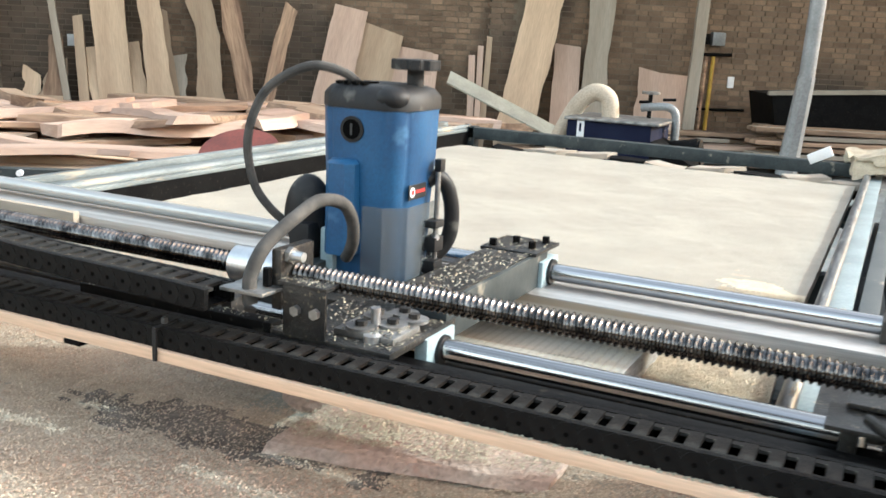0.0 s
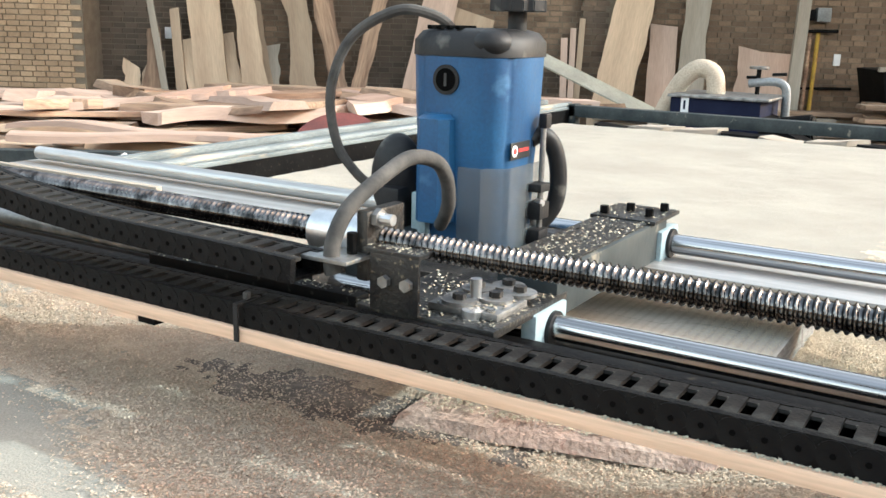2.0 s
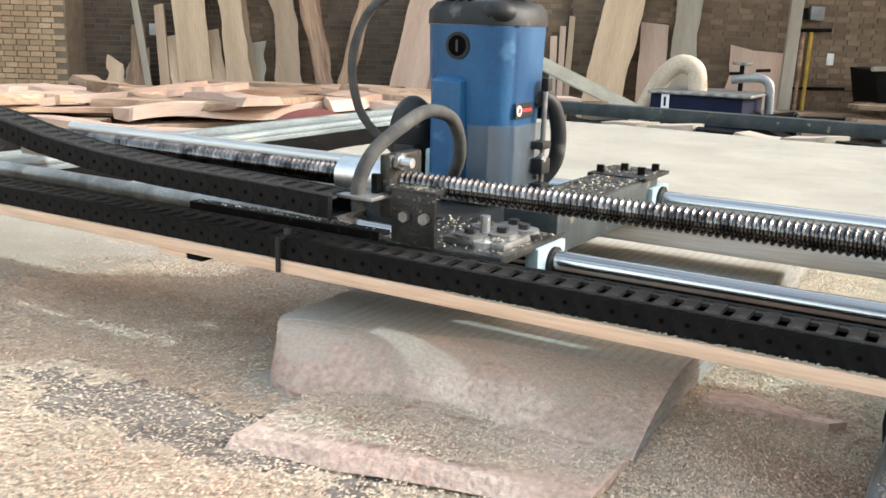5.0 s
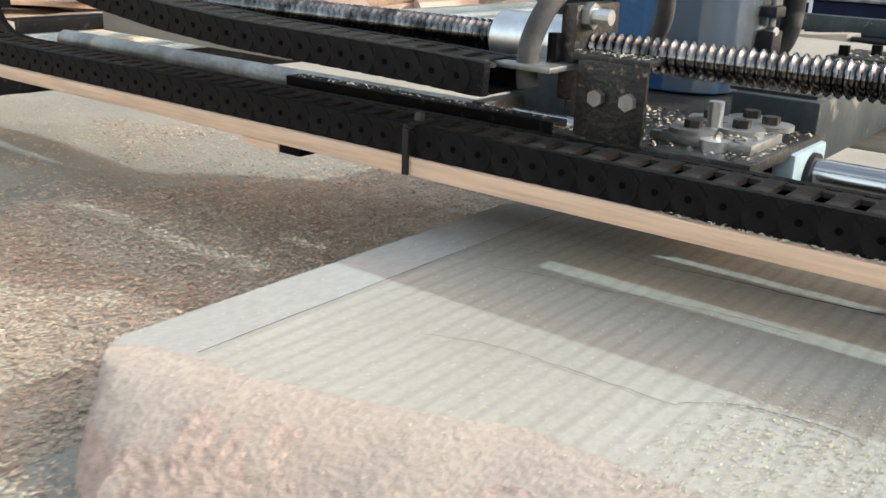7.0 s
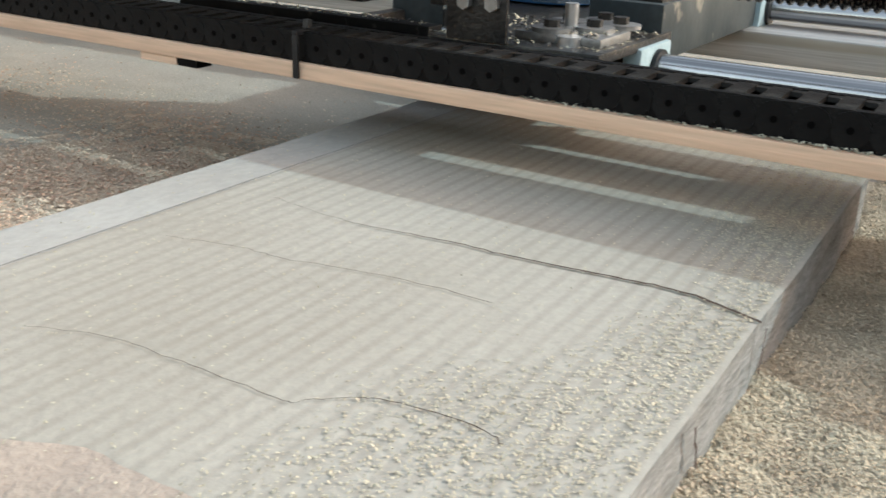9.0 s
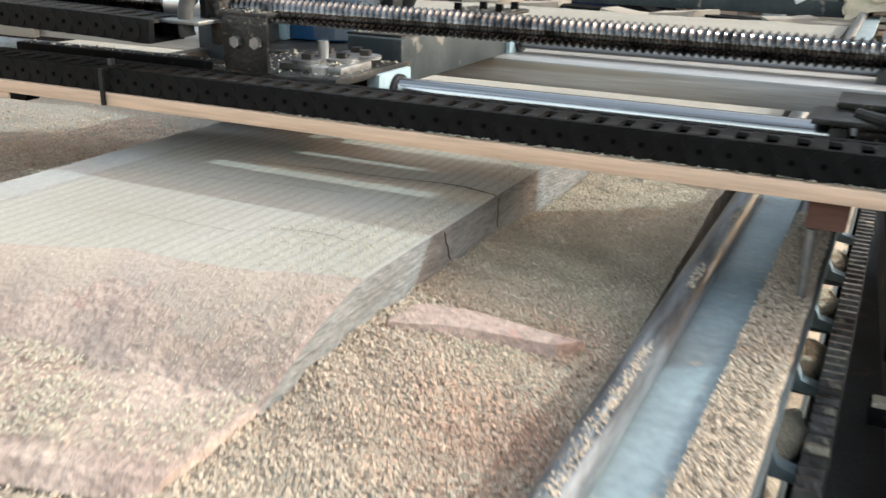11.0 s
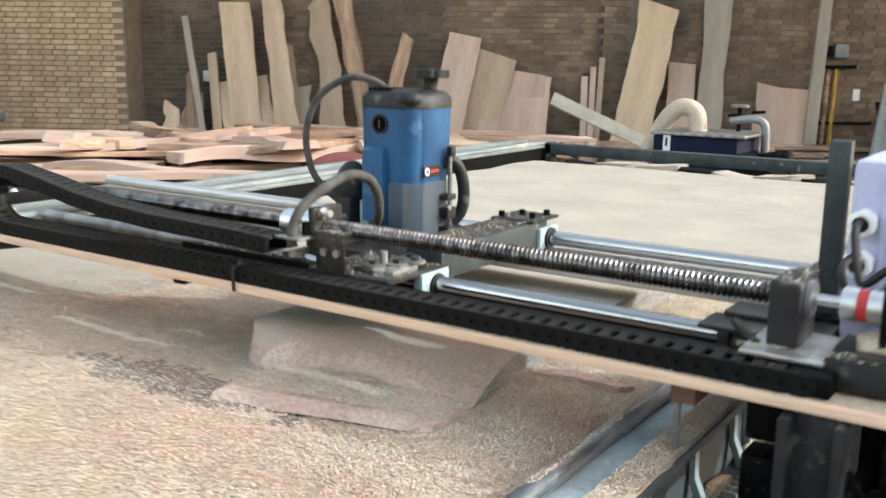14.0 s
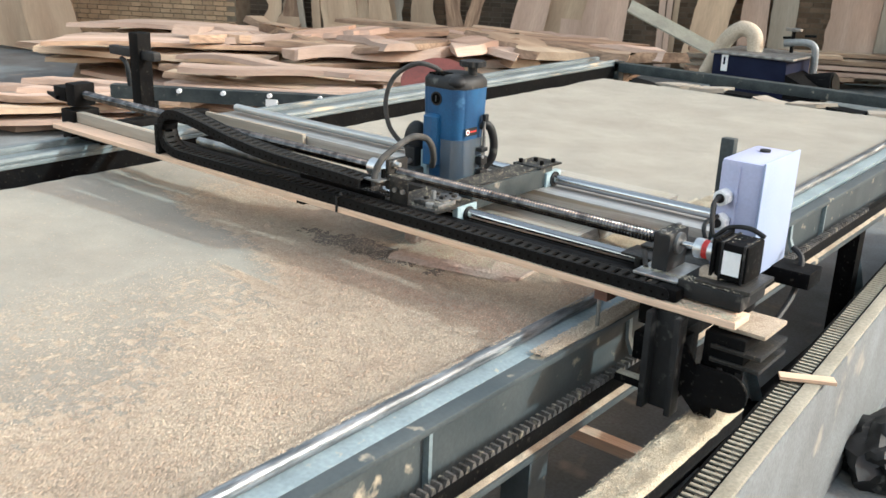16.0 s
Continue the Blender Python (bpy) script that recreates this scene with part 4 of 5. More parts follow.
# ---- the slab being planed ----
def front_line(x):
    return along(x, ((.0, .175), (.02, .155), (.035, .15), (.069, .142), (.1, .15), (.144, .17), (.19, .175), (.23, .179), (.41, .188))) + .004 * wob(x, 0, 5, 22)


def cut_line(x):
    return along(x, ((.0, .2), (.025, .216), (.1, .229), (.16, .249), (.226, .277), (.28, .279), (.316, .281), (.37, .299), (.41, .31))) + .003 * wob(x, 0, 1, 24) + .0015 * wob(x, 0, 1, 70)


def slab_top(x, y):
    c, f = cut_line(x), front_line(x)
    if y >= c:
        return .807
    t = max(0.0, min(1.0, (y - f) / max(.02, c - f)))
    rock = max(0.0, min(1.0, (.17 - x) * 8))
    h = .807 - .0008 - .047 * ((1 - t) ** (1.5 + .9 * rock))
    r = min(1.0, (1 - t) * 1.6)
    h += r * (.004 * wob(x, y, 0, 11) + (.0035 * (.3 - abs(wob(x + .3 * y, y * 2.2, 3, 21))) + .0016 * wob(x, y * 1.5, 3, 60)) * (.25 + 1.2 * max(0.0, .55 - t)))
    return min(h, .8068)


def build_slab():
    sl = thing("wood_slab", "wide wooden slab half planed flat with a rough pink near edge", "slab")
    bm = bmesh.new()
    nx, ny = 150, 150
    SX0, SX1, SY1 = .001, .408, .855
    top = []
    for i in range(nx + 1):
        x = SX0 + (SX1 - SX0) * i / nx
        f = front_line(x)
        top.append([])
        for j in range(ny + 1):
            c = cut_line(x)
            y = f + (c - f) * j / 40 if j <= 40 else c + (SY1 - c) * ((j - 40) / (ny - 40)) ** 1.4
            xx = x
            if i == nx:
                xx += .0012 * wob(y, 0, 6, 12)
            if i == 0:
                xx += .0015 * wob(y, 3, 6, 16)
            xx += .45 * max(0.0, .212 - y) * (1 + .5 * wob(y, 3, 6, 40)) * max(0.0, 1 - (x - SX0) / .07)
            top[i].append(bm.verts.new((xx, y, slab_top(x, y))))
    for i in range(nx):
        for j in range(ny):
            f = bm.faces.new((top[i][j], top[i + 1][j], top[i + 1][j + 1], top[i][j + 1]))
            c = f.calc_center_median()
            dusty = wob(c.x, c.y, 9, 11) + .35 * wob(c.x, c.y, 2, 60) + .9 * (j / 40 - .3) + 1.5 * min(0.0, c.x - .12)
            f.material_index = (3 if c.x < .05 else 0) if j >= 40 else 4 if dusty > .08 else 1
    ring = [top[i][0] for i in range(nx + 1)] + [top[nx][j] for j in range(1, ny + 1)] + [top[i][ny] for i in range(nx - 1, -1, -1)] + [top[0][j] for j in range(ny - 1, 0, -1)]
    mid = [bm.verts.new((v.co.x + .003 * wob(v.co.x, v.co.y, 2, 40), v.co.y + .004 * wob(v.co.x, v.co.y, 8, 30), .5 * (v.co.z + .74))) for v in ring]
    low = [bm.verts.new((v.co.x, v.co.y, .74)) for v in ring]
    for a, b in ((ring, mid), (mid, low)):
        for i in range(len(ring)):
            k = (i + 1) % len(ring)
            f = bm.faces.new((a[i], a[k], b[k], b[i]))
            f.material_index = 1 if f.calc_center_median().y < .21 and f.calc_center_median().x < .4 else 2
    part("body", bm, [M_CUT, M_ROUGH, M_SEAM, M_CUTPALE, M_PALEDUST], sl, smooth=30)

    def crack(pts, w0, w1, seed):
        path = smooth_path([(x, y, .8081) for x, y in pts], 9)
        b2 = bmesh.new()
        prev = None
        for i, p in enumerate(path):
            t = i / (len(path) - 1)
            w = (w0 + (w1 - w0) * t) * (.6 + .6 * abs(wob(i * .7, seed, 0, 1)))
            q = p + Vector((0, .002 * wob(i * .5, seed, 4, 1), 0))
            a, b = b2.verts.new(q + Vector((0, -w, 0))), b2.verts.new(q + Vector((0, w, 0)))
            if prev:
                b2.faces.new((prev[0], a, b, prev[1]))
            prev = (a, b)
        part("crack", b2, M_CRACK, sl)
    crack([(.088, .538), (.148, .531), (.185, .534), (.227, .54), (.258, .541), (.298, .545), (.336, .55), (.371, .551), (.409, .539)], .0001, .0019, 1)
    crack([(.122, .326), (.162, .341), (.213, .344), (.265, .345), (.273, .351), (.29, .365), (.303, .37), (.337, .374), (.355, .369)], .0002, .0005, 2)
    crack([(.085, .446), (.131, .459), (.163, .461), (.23, .476), (.288, .479)], .0002, .0004, 3)
    # seam between the edge board and the body
    b2 = bmesh.new()
    prev = None
    for i in range(50):
        y = .225 + i * .0125
        x = .05 + .001 * wob(0, y, 1, 9)
        a, b = b2.verts.new((x - .0003, y, .8078)), b2.verts.new((x + .0003, y, .8078))
        if prev:
            b2.faces.new((prev[0], a, b, prev[1]))
        prev = (a, b)
    part("seam", b2, M_CRACK, sl)
    for y in (.536, .426):
        b2 = bmesh.new()
        prev = None
        for k in range(7):
            z = .807 - k * .0045
            q = Vector((.4125, y + .0035 * wob(k, y, 0, .8) + (.002 * k if y < .5 else 0), z))
            a, b = b2.verts.new(q + Vector((0, -.0013, 0))), b2.verts.new(q + Vector((0, .0013, 0)))
            if prev:
                b2.faces.new((prev[0], a, b, prev[1]))
            prev = (a, b)
        part("end_crack", b2, M_CRACK, sl)
    # planing ridges along the cut
    b2 = bmesh.new()
    x = .058
    while x < .4:
        y0 = cut_line(x) + .01
        q = [b2.verts.new(p) for p in ((x, y0, .806), (x + .0055, y0 + .03, .8069), (x + .011, y0, .806), (x + .011, .85, .8069), (x + .0055, .85, .8074), (x, .85, .8069))]
        b2.faces.new((q[0], q[1], q[4], q[5]))
        b2.faces.new((q[1], q[2], q[3], q[4]))
        x += .0125
    part("planing_ridges", b2, M_CUT, sl)
    # under board with its lip showing in front
    bm = bmesh.new()
    rows = []
    for i in range(41):
        x = .1 + .305 * i / 40
        yf = .03 + .235 * max(0, x - .1) + .008 * wob(x, 3, 3, 12)
        rows.append([bm.verts.new(p) for p in ((x, yf - .008, .754), (x, yf + .004, .763 + .003 * wob(x, 1, 1, 20)), (x, yf + .05, .765 + .004 * wob(x, 2, 1, 20)), (x, .3, .763))])
    for a, b in zip(rows, rows[1:]):
        for j in range(3):
            bm.faces.new((a[j], a[j + 1], b[j + 1], b[j]))
    bm.faces.new(rows[-1])
    bm.faces.new(rows[0][::-1])
    solid("under_slab", bm, [M_ROUGH], "lower pink wooden board dusted with chips under the slab", "board")
    bm = board_bm(.12, .05, .016, 77, 1.3, .3)
    ob = solid("wood_offcut", bm, M_ROUGH, "small pink offcut half buried in chips", "offcut")
    ob.matrix_basis = pose(.425, .335, .769, 0, 4, 12)


# ---- the gantry (built at its start place) ----
def zone(x0, x1, y0, y1, z0, z1, bev, name, material, parent, label=""):
    return part(name, box_bm(x0, x1, y0, y1, z0, z1, bev), material, parent, label)


def screw_bm(x0, x1, y, z, r, pitch, depth, n=18):
    """A ballscrew: stepped thread turns swept along x."""
    bm = bmesh.new()
    steps = int((x1 - x0) / pitch * 7)
    rings = []
    for i in range(steps + 1):
        x = x0 + (x1 - x0) * i / steps
        ring = []
        for k in range(n):
            a = 2 * math.pi * k / n
            ph = (i / 7 - k / n) % 1.0
            rr = r - depth * max(0.0, min(1.0, 1.6 * math.sin(math.pi * ph) - .5))
            ring.append(bm.verts.new((x, y + rr * math.cos(a), z + rr * math.sin(a))))
        rings.append(ring)
    for a, b in zip(rings, rings[1:]):
        for k in range(n):
            bm.faces.new((a[k], a[(k + 1) % n], b[(k + 1) % n], b[k]))
    bm.faces.new(rings[0][::-1])
    bm.faces.new(rings[-1])
    return bm


def build_gantry():
    g = thing("gantry", "moving gantry with guide rods, ballscrew and pine batten", "gantry")
    bm = box_bm(-1.235, .948, -.03, .032, .855, .868, .0015)
    part("batten", bm, M_PINE, g, "pale pine batten under the cable chain")
    zone(-.185, -.14, -.0285, -.01, .848, .855, .001, "batten_block", M_PINE, g)
    zone(-.139, -.115, -.0283, -.01, .848, .855, .001, "batten_block_end", M_BLACK, g)
    zone(-1.3, .93, .06, .105, .848, .868, .003, "front_beam", M_BLACK, g, "black painted steel tube")
    zone(-1.28, .75, .135, .165, .846, .852, .002, "front_rod_support", M_BLACK, g)
    part("front_rod", cyl_bm((-.03, .15, .868), (.668, .15, .868), .0125, n=28, bev=.001), M_ROD, g, "polished steel guide rod")
    part("front_rod_dull", cyl_bm((-.75, .15, .868), (-.03, .15, .868), .0125, n=28, bev=.001), M_STEEL, g, "dusty dull stretch of the guide rod")
    part("rear_rod", cyl_bm((-.03, .5, .885), (.69, .5, .885), .0125, n=28, bev=.001), M_ROD, g, "polished steel guide rod")
    part("rear_rod_dull", cyl_bm((-1.02, .5, .885), (-.03, .5, .885), .0125, n=28, bev=.001), M_BAR, g, "dusty dull stretch of the guide rod")
    zone(-1.05, .72, .428, .535, .836, .868, .003, "rear_beam", M_BAR, g, "scuffed grey steel bar under the rod")
    zone(-1.07, -.6, .412, .426, .835, .875, .002, "rear_beam_board", M_GREYW, g)
    part("ballscrew", screw_bm(-1.2, .756, .065, .95, .0128, .0068, .0026), M_SCREW, g, "shiny oiled ballscrew")
    part("screw_end", cyl_bm((.785, .065, .95), (.86, .065, .95), .006, n=16), M_ROD, g)
    # bearing at the right
    b = zone(.754, .787, .03, .105, .9, .972, .004, "bearing_block", M_CAP, g, "black screw bearing block")
    part("bearing_cap", cyl_bm((.787, .065, .95), (.793, .065, .95), .02, n=24), M_STEEL, b)
    for y in (.035, .095):
        part("bolt", cyl_bm((.77, y, .971), (.77, y, .977), .005, n=8), M_STEEL, b)
    zone(.735, .822, .0, .11, .895, .9, .001, "bearing_plate", M_ALU, g, "bright aluminium plate")
    zone(.748, .81, .012, .1, .869, .895, .003, "bearing_packer", M_PINE, g, "wooden packing block under the bearing")
    for x in (.737, .814):
        zone(x, x + .006, .004, .1, .869, .895, .001, "plate_leg", M_DIRTY, g)
    zone(.655, .742, .1, .165, .886, .891, .001, "clamp_strap", M_DIRTY, g, "dusty steel strap over the rod's end")
    zone(.67, .73, .15, .21, .893, .898, .001, "clamp_strap", M_DIRTY, g)
    part("lever", cyl_bm((.69, .13, .893), (.745, .03, .9), .005, n=10), M_DIRTY, g)
    part("lever_knob", cyl_bm((.735, .06, .87), (.735, .06, .893), .007, n=12), M_BLACK, g)
    cp = part("shaft_coupling", cyl_bm((.822, .065, .95), (.838, .065, .95), .0185, n=28, bev=.0015), M_ALU, g, "aluminium jaw coupling")
    part("coupling_half", cyl_bm((.848, .065, .95), (.864, .065, .95), .0185, n=28, bev=.0015), M_ALU, cp)
    part("spider", cyl_bm((.837, .065, .95), (.849, .065, .95), .017, n=24), M_RED, cp, "red rubber spider")
    # motor
    m = zone(.873, .931, .03, .104, .914, .982, .006, "stepper_motor", M_BLACK, g, "black stepper motor")
    zone(.888, .919, .0275, .0305, .926, .968, 0, "motor_label", M_WHITE, m, "white rating label")
    zone(.866, .873, .026, .106, .912, .986, .002, "motor_flange", M_BLACK, m)
    for (y, z) in ((.033, .918), (.033, .979), (.099, .979)):
        part("screw", cyl_bm((.867, y, z), (.861, y, z), .004, n=8), M_STEEL, m)
    zone(.82, .94, .005, .115, .872, .905, .004, "motor_mount", M_CAP, g, "black steel channel under the motor")
    zone(.85, .95, .01, .12, .905, .912, .001, "motor_plate", M_DIRTY, g)
    bm = bmesh.new()
    bmesh.ops.create_icosphere(bm, subdivisions=3, radius=1, matrix=Matrix.Translation((.868, .055, .915)) @ Matrix.Diagonal((.03, .03, .014, 1)))
    for v in bm.verts:
        v.co += .004 * wob(*v.co, 90) * Vector((1, 1, 1))
    part("dust_clump", bm, M_DUSTPILE, g, "clump of sawdust")
    # end plates of the motor and dust lying on top
    for x in (.882, .922):
        zone(x, x + .004, .0285, .1055, .9125, .9835, .001, "motor_end_plate", M_CAP, g)
    rng = np.random.default_rng(12)
    for x0, x1, y0, y1, zz, n in ((.874, .93, .032, .102, .9825, 24), (.756, .786, .032, .103, .9725, 60), (.822, .938, .006, .03, .9055, 260), (.74, .818, .018, .03, .9005, 120), (.82, .945, -.028, .0, .8685, 900), (.2, .8, -.029, -.026, .8685, 500)):
        x, y = rng.uniform(x0, x1, n), rng.uniform(y0, y1, n)
        ob = flakes(x, y, np.full(n, zz) + rng.uniform(0, .0015, n), rng, .0006, .0022, "settled_dust", "", M_FINE)
        ob.parent = g
    # enclosure
    e = zone(.795, .878, .19, .355, .872, 1.09, .01, "control_box", M_BOX, g, "lavender plastic control enclosure")
    zone(.83, .836, .186, .19, .88, 1.08, .001, "lid_seam", M_BOX, e)
    zone(.878, .883, .185, .36, .868, 1.094, .003, "lid", M_LID, e, "paler blue-lavender lid")
    for z in (1.019, .971, .918):
        gl = part("cable_gland", cyl_bm((.813, .192, z), (.813, .165, z), .0165, n=6, bev=.002), M_WHITE, e, "white plastic cable gland")
        part("gland_hole", cyl_bm((.813, .166, z), (.813, .162, z), .009, n=16), M_CAP, e)
    part("cable", tube_bm([(.813, .165, 1.022), (.813, .14, 1.015), (.82, .125, .985), (.83, .12, .96), (.86, .11, .985), (.9, .1, .995), (.93, .1, .985)], .0045, 8, 8), M_CAP, g)
    part("cable", tube_bm([(.813, .165, .985), (.805, .13, .975), (.815, .12, .95), (.84, .12, .93), (.85, .15, .91)], .0045, 8, 8), M_CAP, g)
    part("cable", tube_bm([(.9, .35, .9), (.925, .34, .88), (.93, .3, .82), (.93, .2, .78)], .006, 8, 8), M_CAP, g)
    part("box_knob", cyl_bm((.835, .3, 1.09), (.835, .3, 1.0945), .01, n=16), M_CAP, e)
    # posts
    zone(.739, .766, .312, .332, .86, 1.1, .001, "upright", M_TUBE, g, "dark steel upright")
    zone(.7, .96, .29, .36, .84, .872, .002, "upright_foot", M_BLACK, g)
    zone(-1.31, -1.26, .3, .35, .86, 1.115, .001, "upright", M_BLACK, g, "dark steel upright")
    zone(-1.45, -1.19, .31, .34, 1.03, 1.06, .006, "cross_arm", M_CAP, g, "dark bar across the upright")
    part("arm_drop", tube_bm([(-1.4, .325, 1.02), (-1.37, .325, 1.0), (-1.36, .325, .93)], .008, 8, 6), M_CAP, g)
    zone(-1.24, -.7, .032, .056, .868, .9, .002, "left_beam_board", M_GREYW, g, "dusty weathered board along the gantry's end")
    zone(-.705, -.687, -.028, .03, .868, .95, .004, "chain_post", M_BLACK, g, "black post at the chain's bend")
    # end frames
    for x in (-1.29, .74):
        zone(x, x + .05, .03, .56, .79, .84, .003, "end_frame", M_BLACK, g)
    zone(.69, .715, .475, .525, .84, .898, .004, "rod_clamp", M_DIRTY, g)
    zone(.668, .684, .132, .17, .845, .879, .004, "rod_clamp", M_DIRTY, g)
    zone(.64, .78, .17, .3, .86, .866, .001, "bracket_plate", M_DIRTY, g)
    zone(.69, .72, .13, .33, .87, .878, .001, "bracket_strap", M_DIRTY, g)
    eb = zone(-1.25, -1.2, .03, .1, .915, .985, .004, "end_bearing", M_BLACK, g, "black bearing block at the gantry's end")
    zone(-1.34, -1.27, .04, .09, .92, .965, .003, "end_cap", M_BLACK, g)
    part("pointer", prism_bm([(-1.42, .06), (-1.31, .03), (-1.31, .09)], .925, .935, "z"), M_BLACK, g)
    zone(-1.27, -1.2, .02, .11, .86, .905, .003, "end_foot", M_BLACK, g)
    # side truck under the right end
    zone(.79, .835, .03, .1, .69, .8, .004, "truck_plate", M_BLACK, g, "black steel truck plate")
    bm = prism_bm([(.79, .8), (.86, .8), (.9, .74), (.93, .715), (.893, .672), (.83, .735)], -.02, -.012, "y", bev=.0015)
    part("truck_gusset", bm, M_BLACK, g)
    bm = bmesh.new()
    pr = [(.95 + .036 * math.cos(a), .738 + .036 * math.sin(a)) for a in [math.pi * k / 10 - math.pi / 2 for k in range(11)]]
    prism_bm([(.89, .702), *pr, (.89, .774)], -.032, -.024, "y", bev=.001, bm=bm)
    part("truck_guard", bm, M_BLACK, g, "rounded black guard plate with bright edge")
    zone(.81, .85, .0, .04, .68, .8, .002, "truck_arm", M_BLACK, g)
    for x in (.792, .846):
        zone(x, x + .012, -.045, -.013, .662, .85, .002, "truck_flange", M_CAP, g, "dark blue-grey steel flange")
    zone(.804, .846, -.022, -.013, .662, .85, .001, "truck_web", M_CAP, g)
    zone(.735, .8, -.03, -.01, .69, .705, .002, "truck_tie", M_BLACK, g)
    zone(.737, .798, -.029, -.011, .705, .708, .001, "tie_dust", M_CREAM, g, "pale sawdust on the tie bar")
    zone(.74, .785, .02, .07, .72, .775, .004, "drive_motor", M_BLACK, g)
    zone(.885, .96, .0, .14, .765, .828, .004, "drive_box", M_BLACK, g)
    zone(.9, .985, .02, .12, .83, .838, .002, "drive_cover", M_DUSTPILE, g, "dust-covered board over the drive")
    for z in (.8, .775):
        zone(.9, .99, -.004, .12, z, z + .008, .001, "drive_fin", M_DIRTY, g)
    # board hung under the truck, thick with sawdust
    db = zone(.853, .925, -.5, .14, .598, .63, .003, "drive_board", M_BLACK, g, "wooden board under the truck covered with sawdust")
    bm = bmesh.new()
    prev = None
    for i in range(90):
        y = -.5 + .64 * i / 89
        ring = [bm.verts.new((.8525 + .0122 * k + .002 * wob(k, y, 4, 30), y, .63 + (.01 + .005 * wob(k * .3, y, 1, 14) + .002 * wob(k, y, 1, 60)) * (1 if 0 < k < 6 else 0))) for k in range(7)]
        if prev:
            for k in range(6):
                bm.faces.new((prev[k], prev[k + 1], ring[k + 1], ring[k]))
        prev = ring
    part("dust_layer", bm, M_CREAM, db, "thick rough sawdust layer")
    rng = np.random.default_rng(15)
    x, y = rng.uniform(.858, .92, 9000), rng.uniform(-.49, .135, 9000)
    flakes(x, y, rng.uniform(.635, .645, 9000), rng, .0008, .002, "board_chips", "", M_CREAM).parent = g
    zone(.868, .9, .04, .07, .6, .75, .002, "board_hanger", M_BLACK, g)
    # block running on the table rail
    zone(.671, .699, -.02, .03, .832, .855, .002, "rail_block", M_REDWOOD, g, "reddish wooden block over the rail")
    part("rail_bolt", cyl_bm((.675, -.005, .769), (.675, -.005, .828), .004, n=10), M_STEEL, g)
    zone(-1.25, -1.1, .05, .12, .81, .84, .003, "left_truck", M_BLACK, g)
    # zip tie
    z = part("zip_tie", box_bm(-.0026, .0026, -.0335, -.031, .856, .89, .0005), M_CAP, g, "black cable tie")
    zone(-.0026, .0026, -.0332, .0, .89, .8935, .0005, "zip_tie_top", M_CAP, g)
    zone(-.0028, .0028, -.02, -.014, .894, .901, .001, "zip_tie_head", M_CABLE, g)
    return g


LP = 0.0212


def link_meshes():
    """One cable chain link, along x from 0: two rounded cheeks and two cross bars; and its pin."""
    w, h = .025, .0118
    bm = bmesh.new()
    for s in (-1, 1):
        prof = []
        for k in range(9):
            a = math.pi / 2 + math.pi * k / 8
            prof.append((h * math.cos(a) * .9, h * math.sin(a)))
        prof += [(LP * .62, -h), (LP + .001, -h * .95), (LP + .001, h * .97), (LP * .62, h)]
        y0, y1 = s * w, s * (w - .007)
        prism_bm(prof, min(y0, y1), max(y0, y1), "y", bm=bm)
    k = len(bm.faces)
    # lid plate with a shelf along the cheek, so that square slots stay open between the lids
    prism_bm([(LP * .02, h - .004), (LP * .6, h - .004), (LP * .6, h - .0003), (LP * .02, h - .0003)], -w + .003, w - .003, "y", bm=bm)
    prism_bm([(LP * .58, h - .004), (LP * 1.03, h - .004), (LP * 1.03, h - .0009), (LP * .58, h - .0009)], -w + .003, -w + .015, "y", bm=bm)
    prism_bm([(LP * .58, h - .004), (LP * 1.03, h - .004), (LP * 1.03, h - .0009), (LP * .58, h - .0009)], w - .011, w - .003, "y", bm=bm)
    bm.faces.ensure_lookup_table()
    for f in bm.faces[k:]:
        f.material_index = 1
    prism_bm([(LP * .1, -h), (LP * .9, -h), (LP * .9, -h + .003), (LP * .1, -h + .003)], -w + .003, w - .003, "y", bm=bm)
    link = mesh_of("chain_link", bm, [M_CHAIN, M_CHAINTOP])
    bm = bmesh.new()
    cyl_bm((0, -w - .0007, 0), (0, -w + .001, 0), .0114, n=24, bm=bm)
    disc = mesh_of("link_disc", bm, M_DISC)
    bm = bmesh.new()
    cyl_bm((0, -w - .0011, 0), (0, -w, 0), .0023, n=12, bm=bm)
    pin = mesh_of("link_pin", bm, M_PIT)
    return link, disc, pin


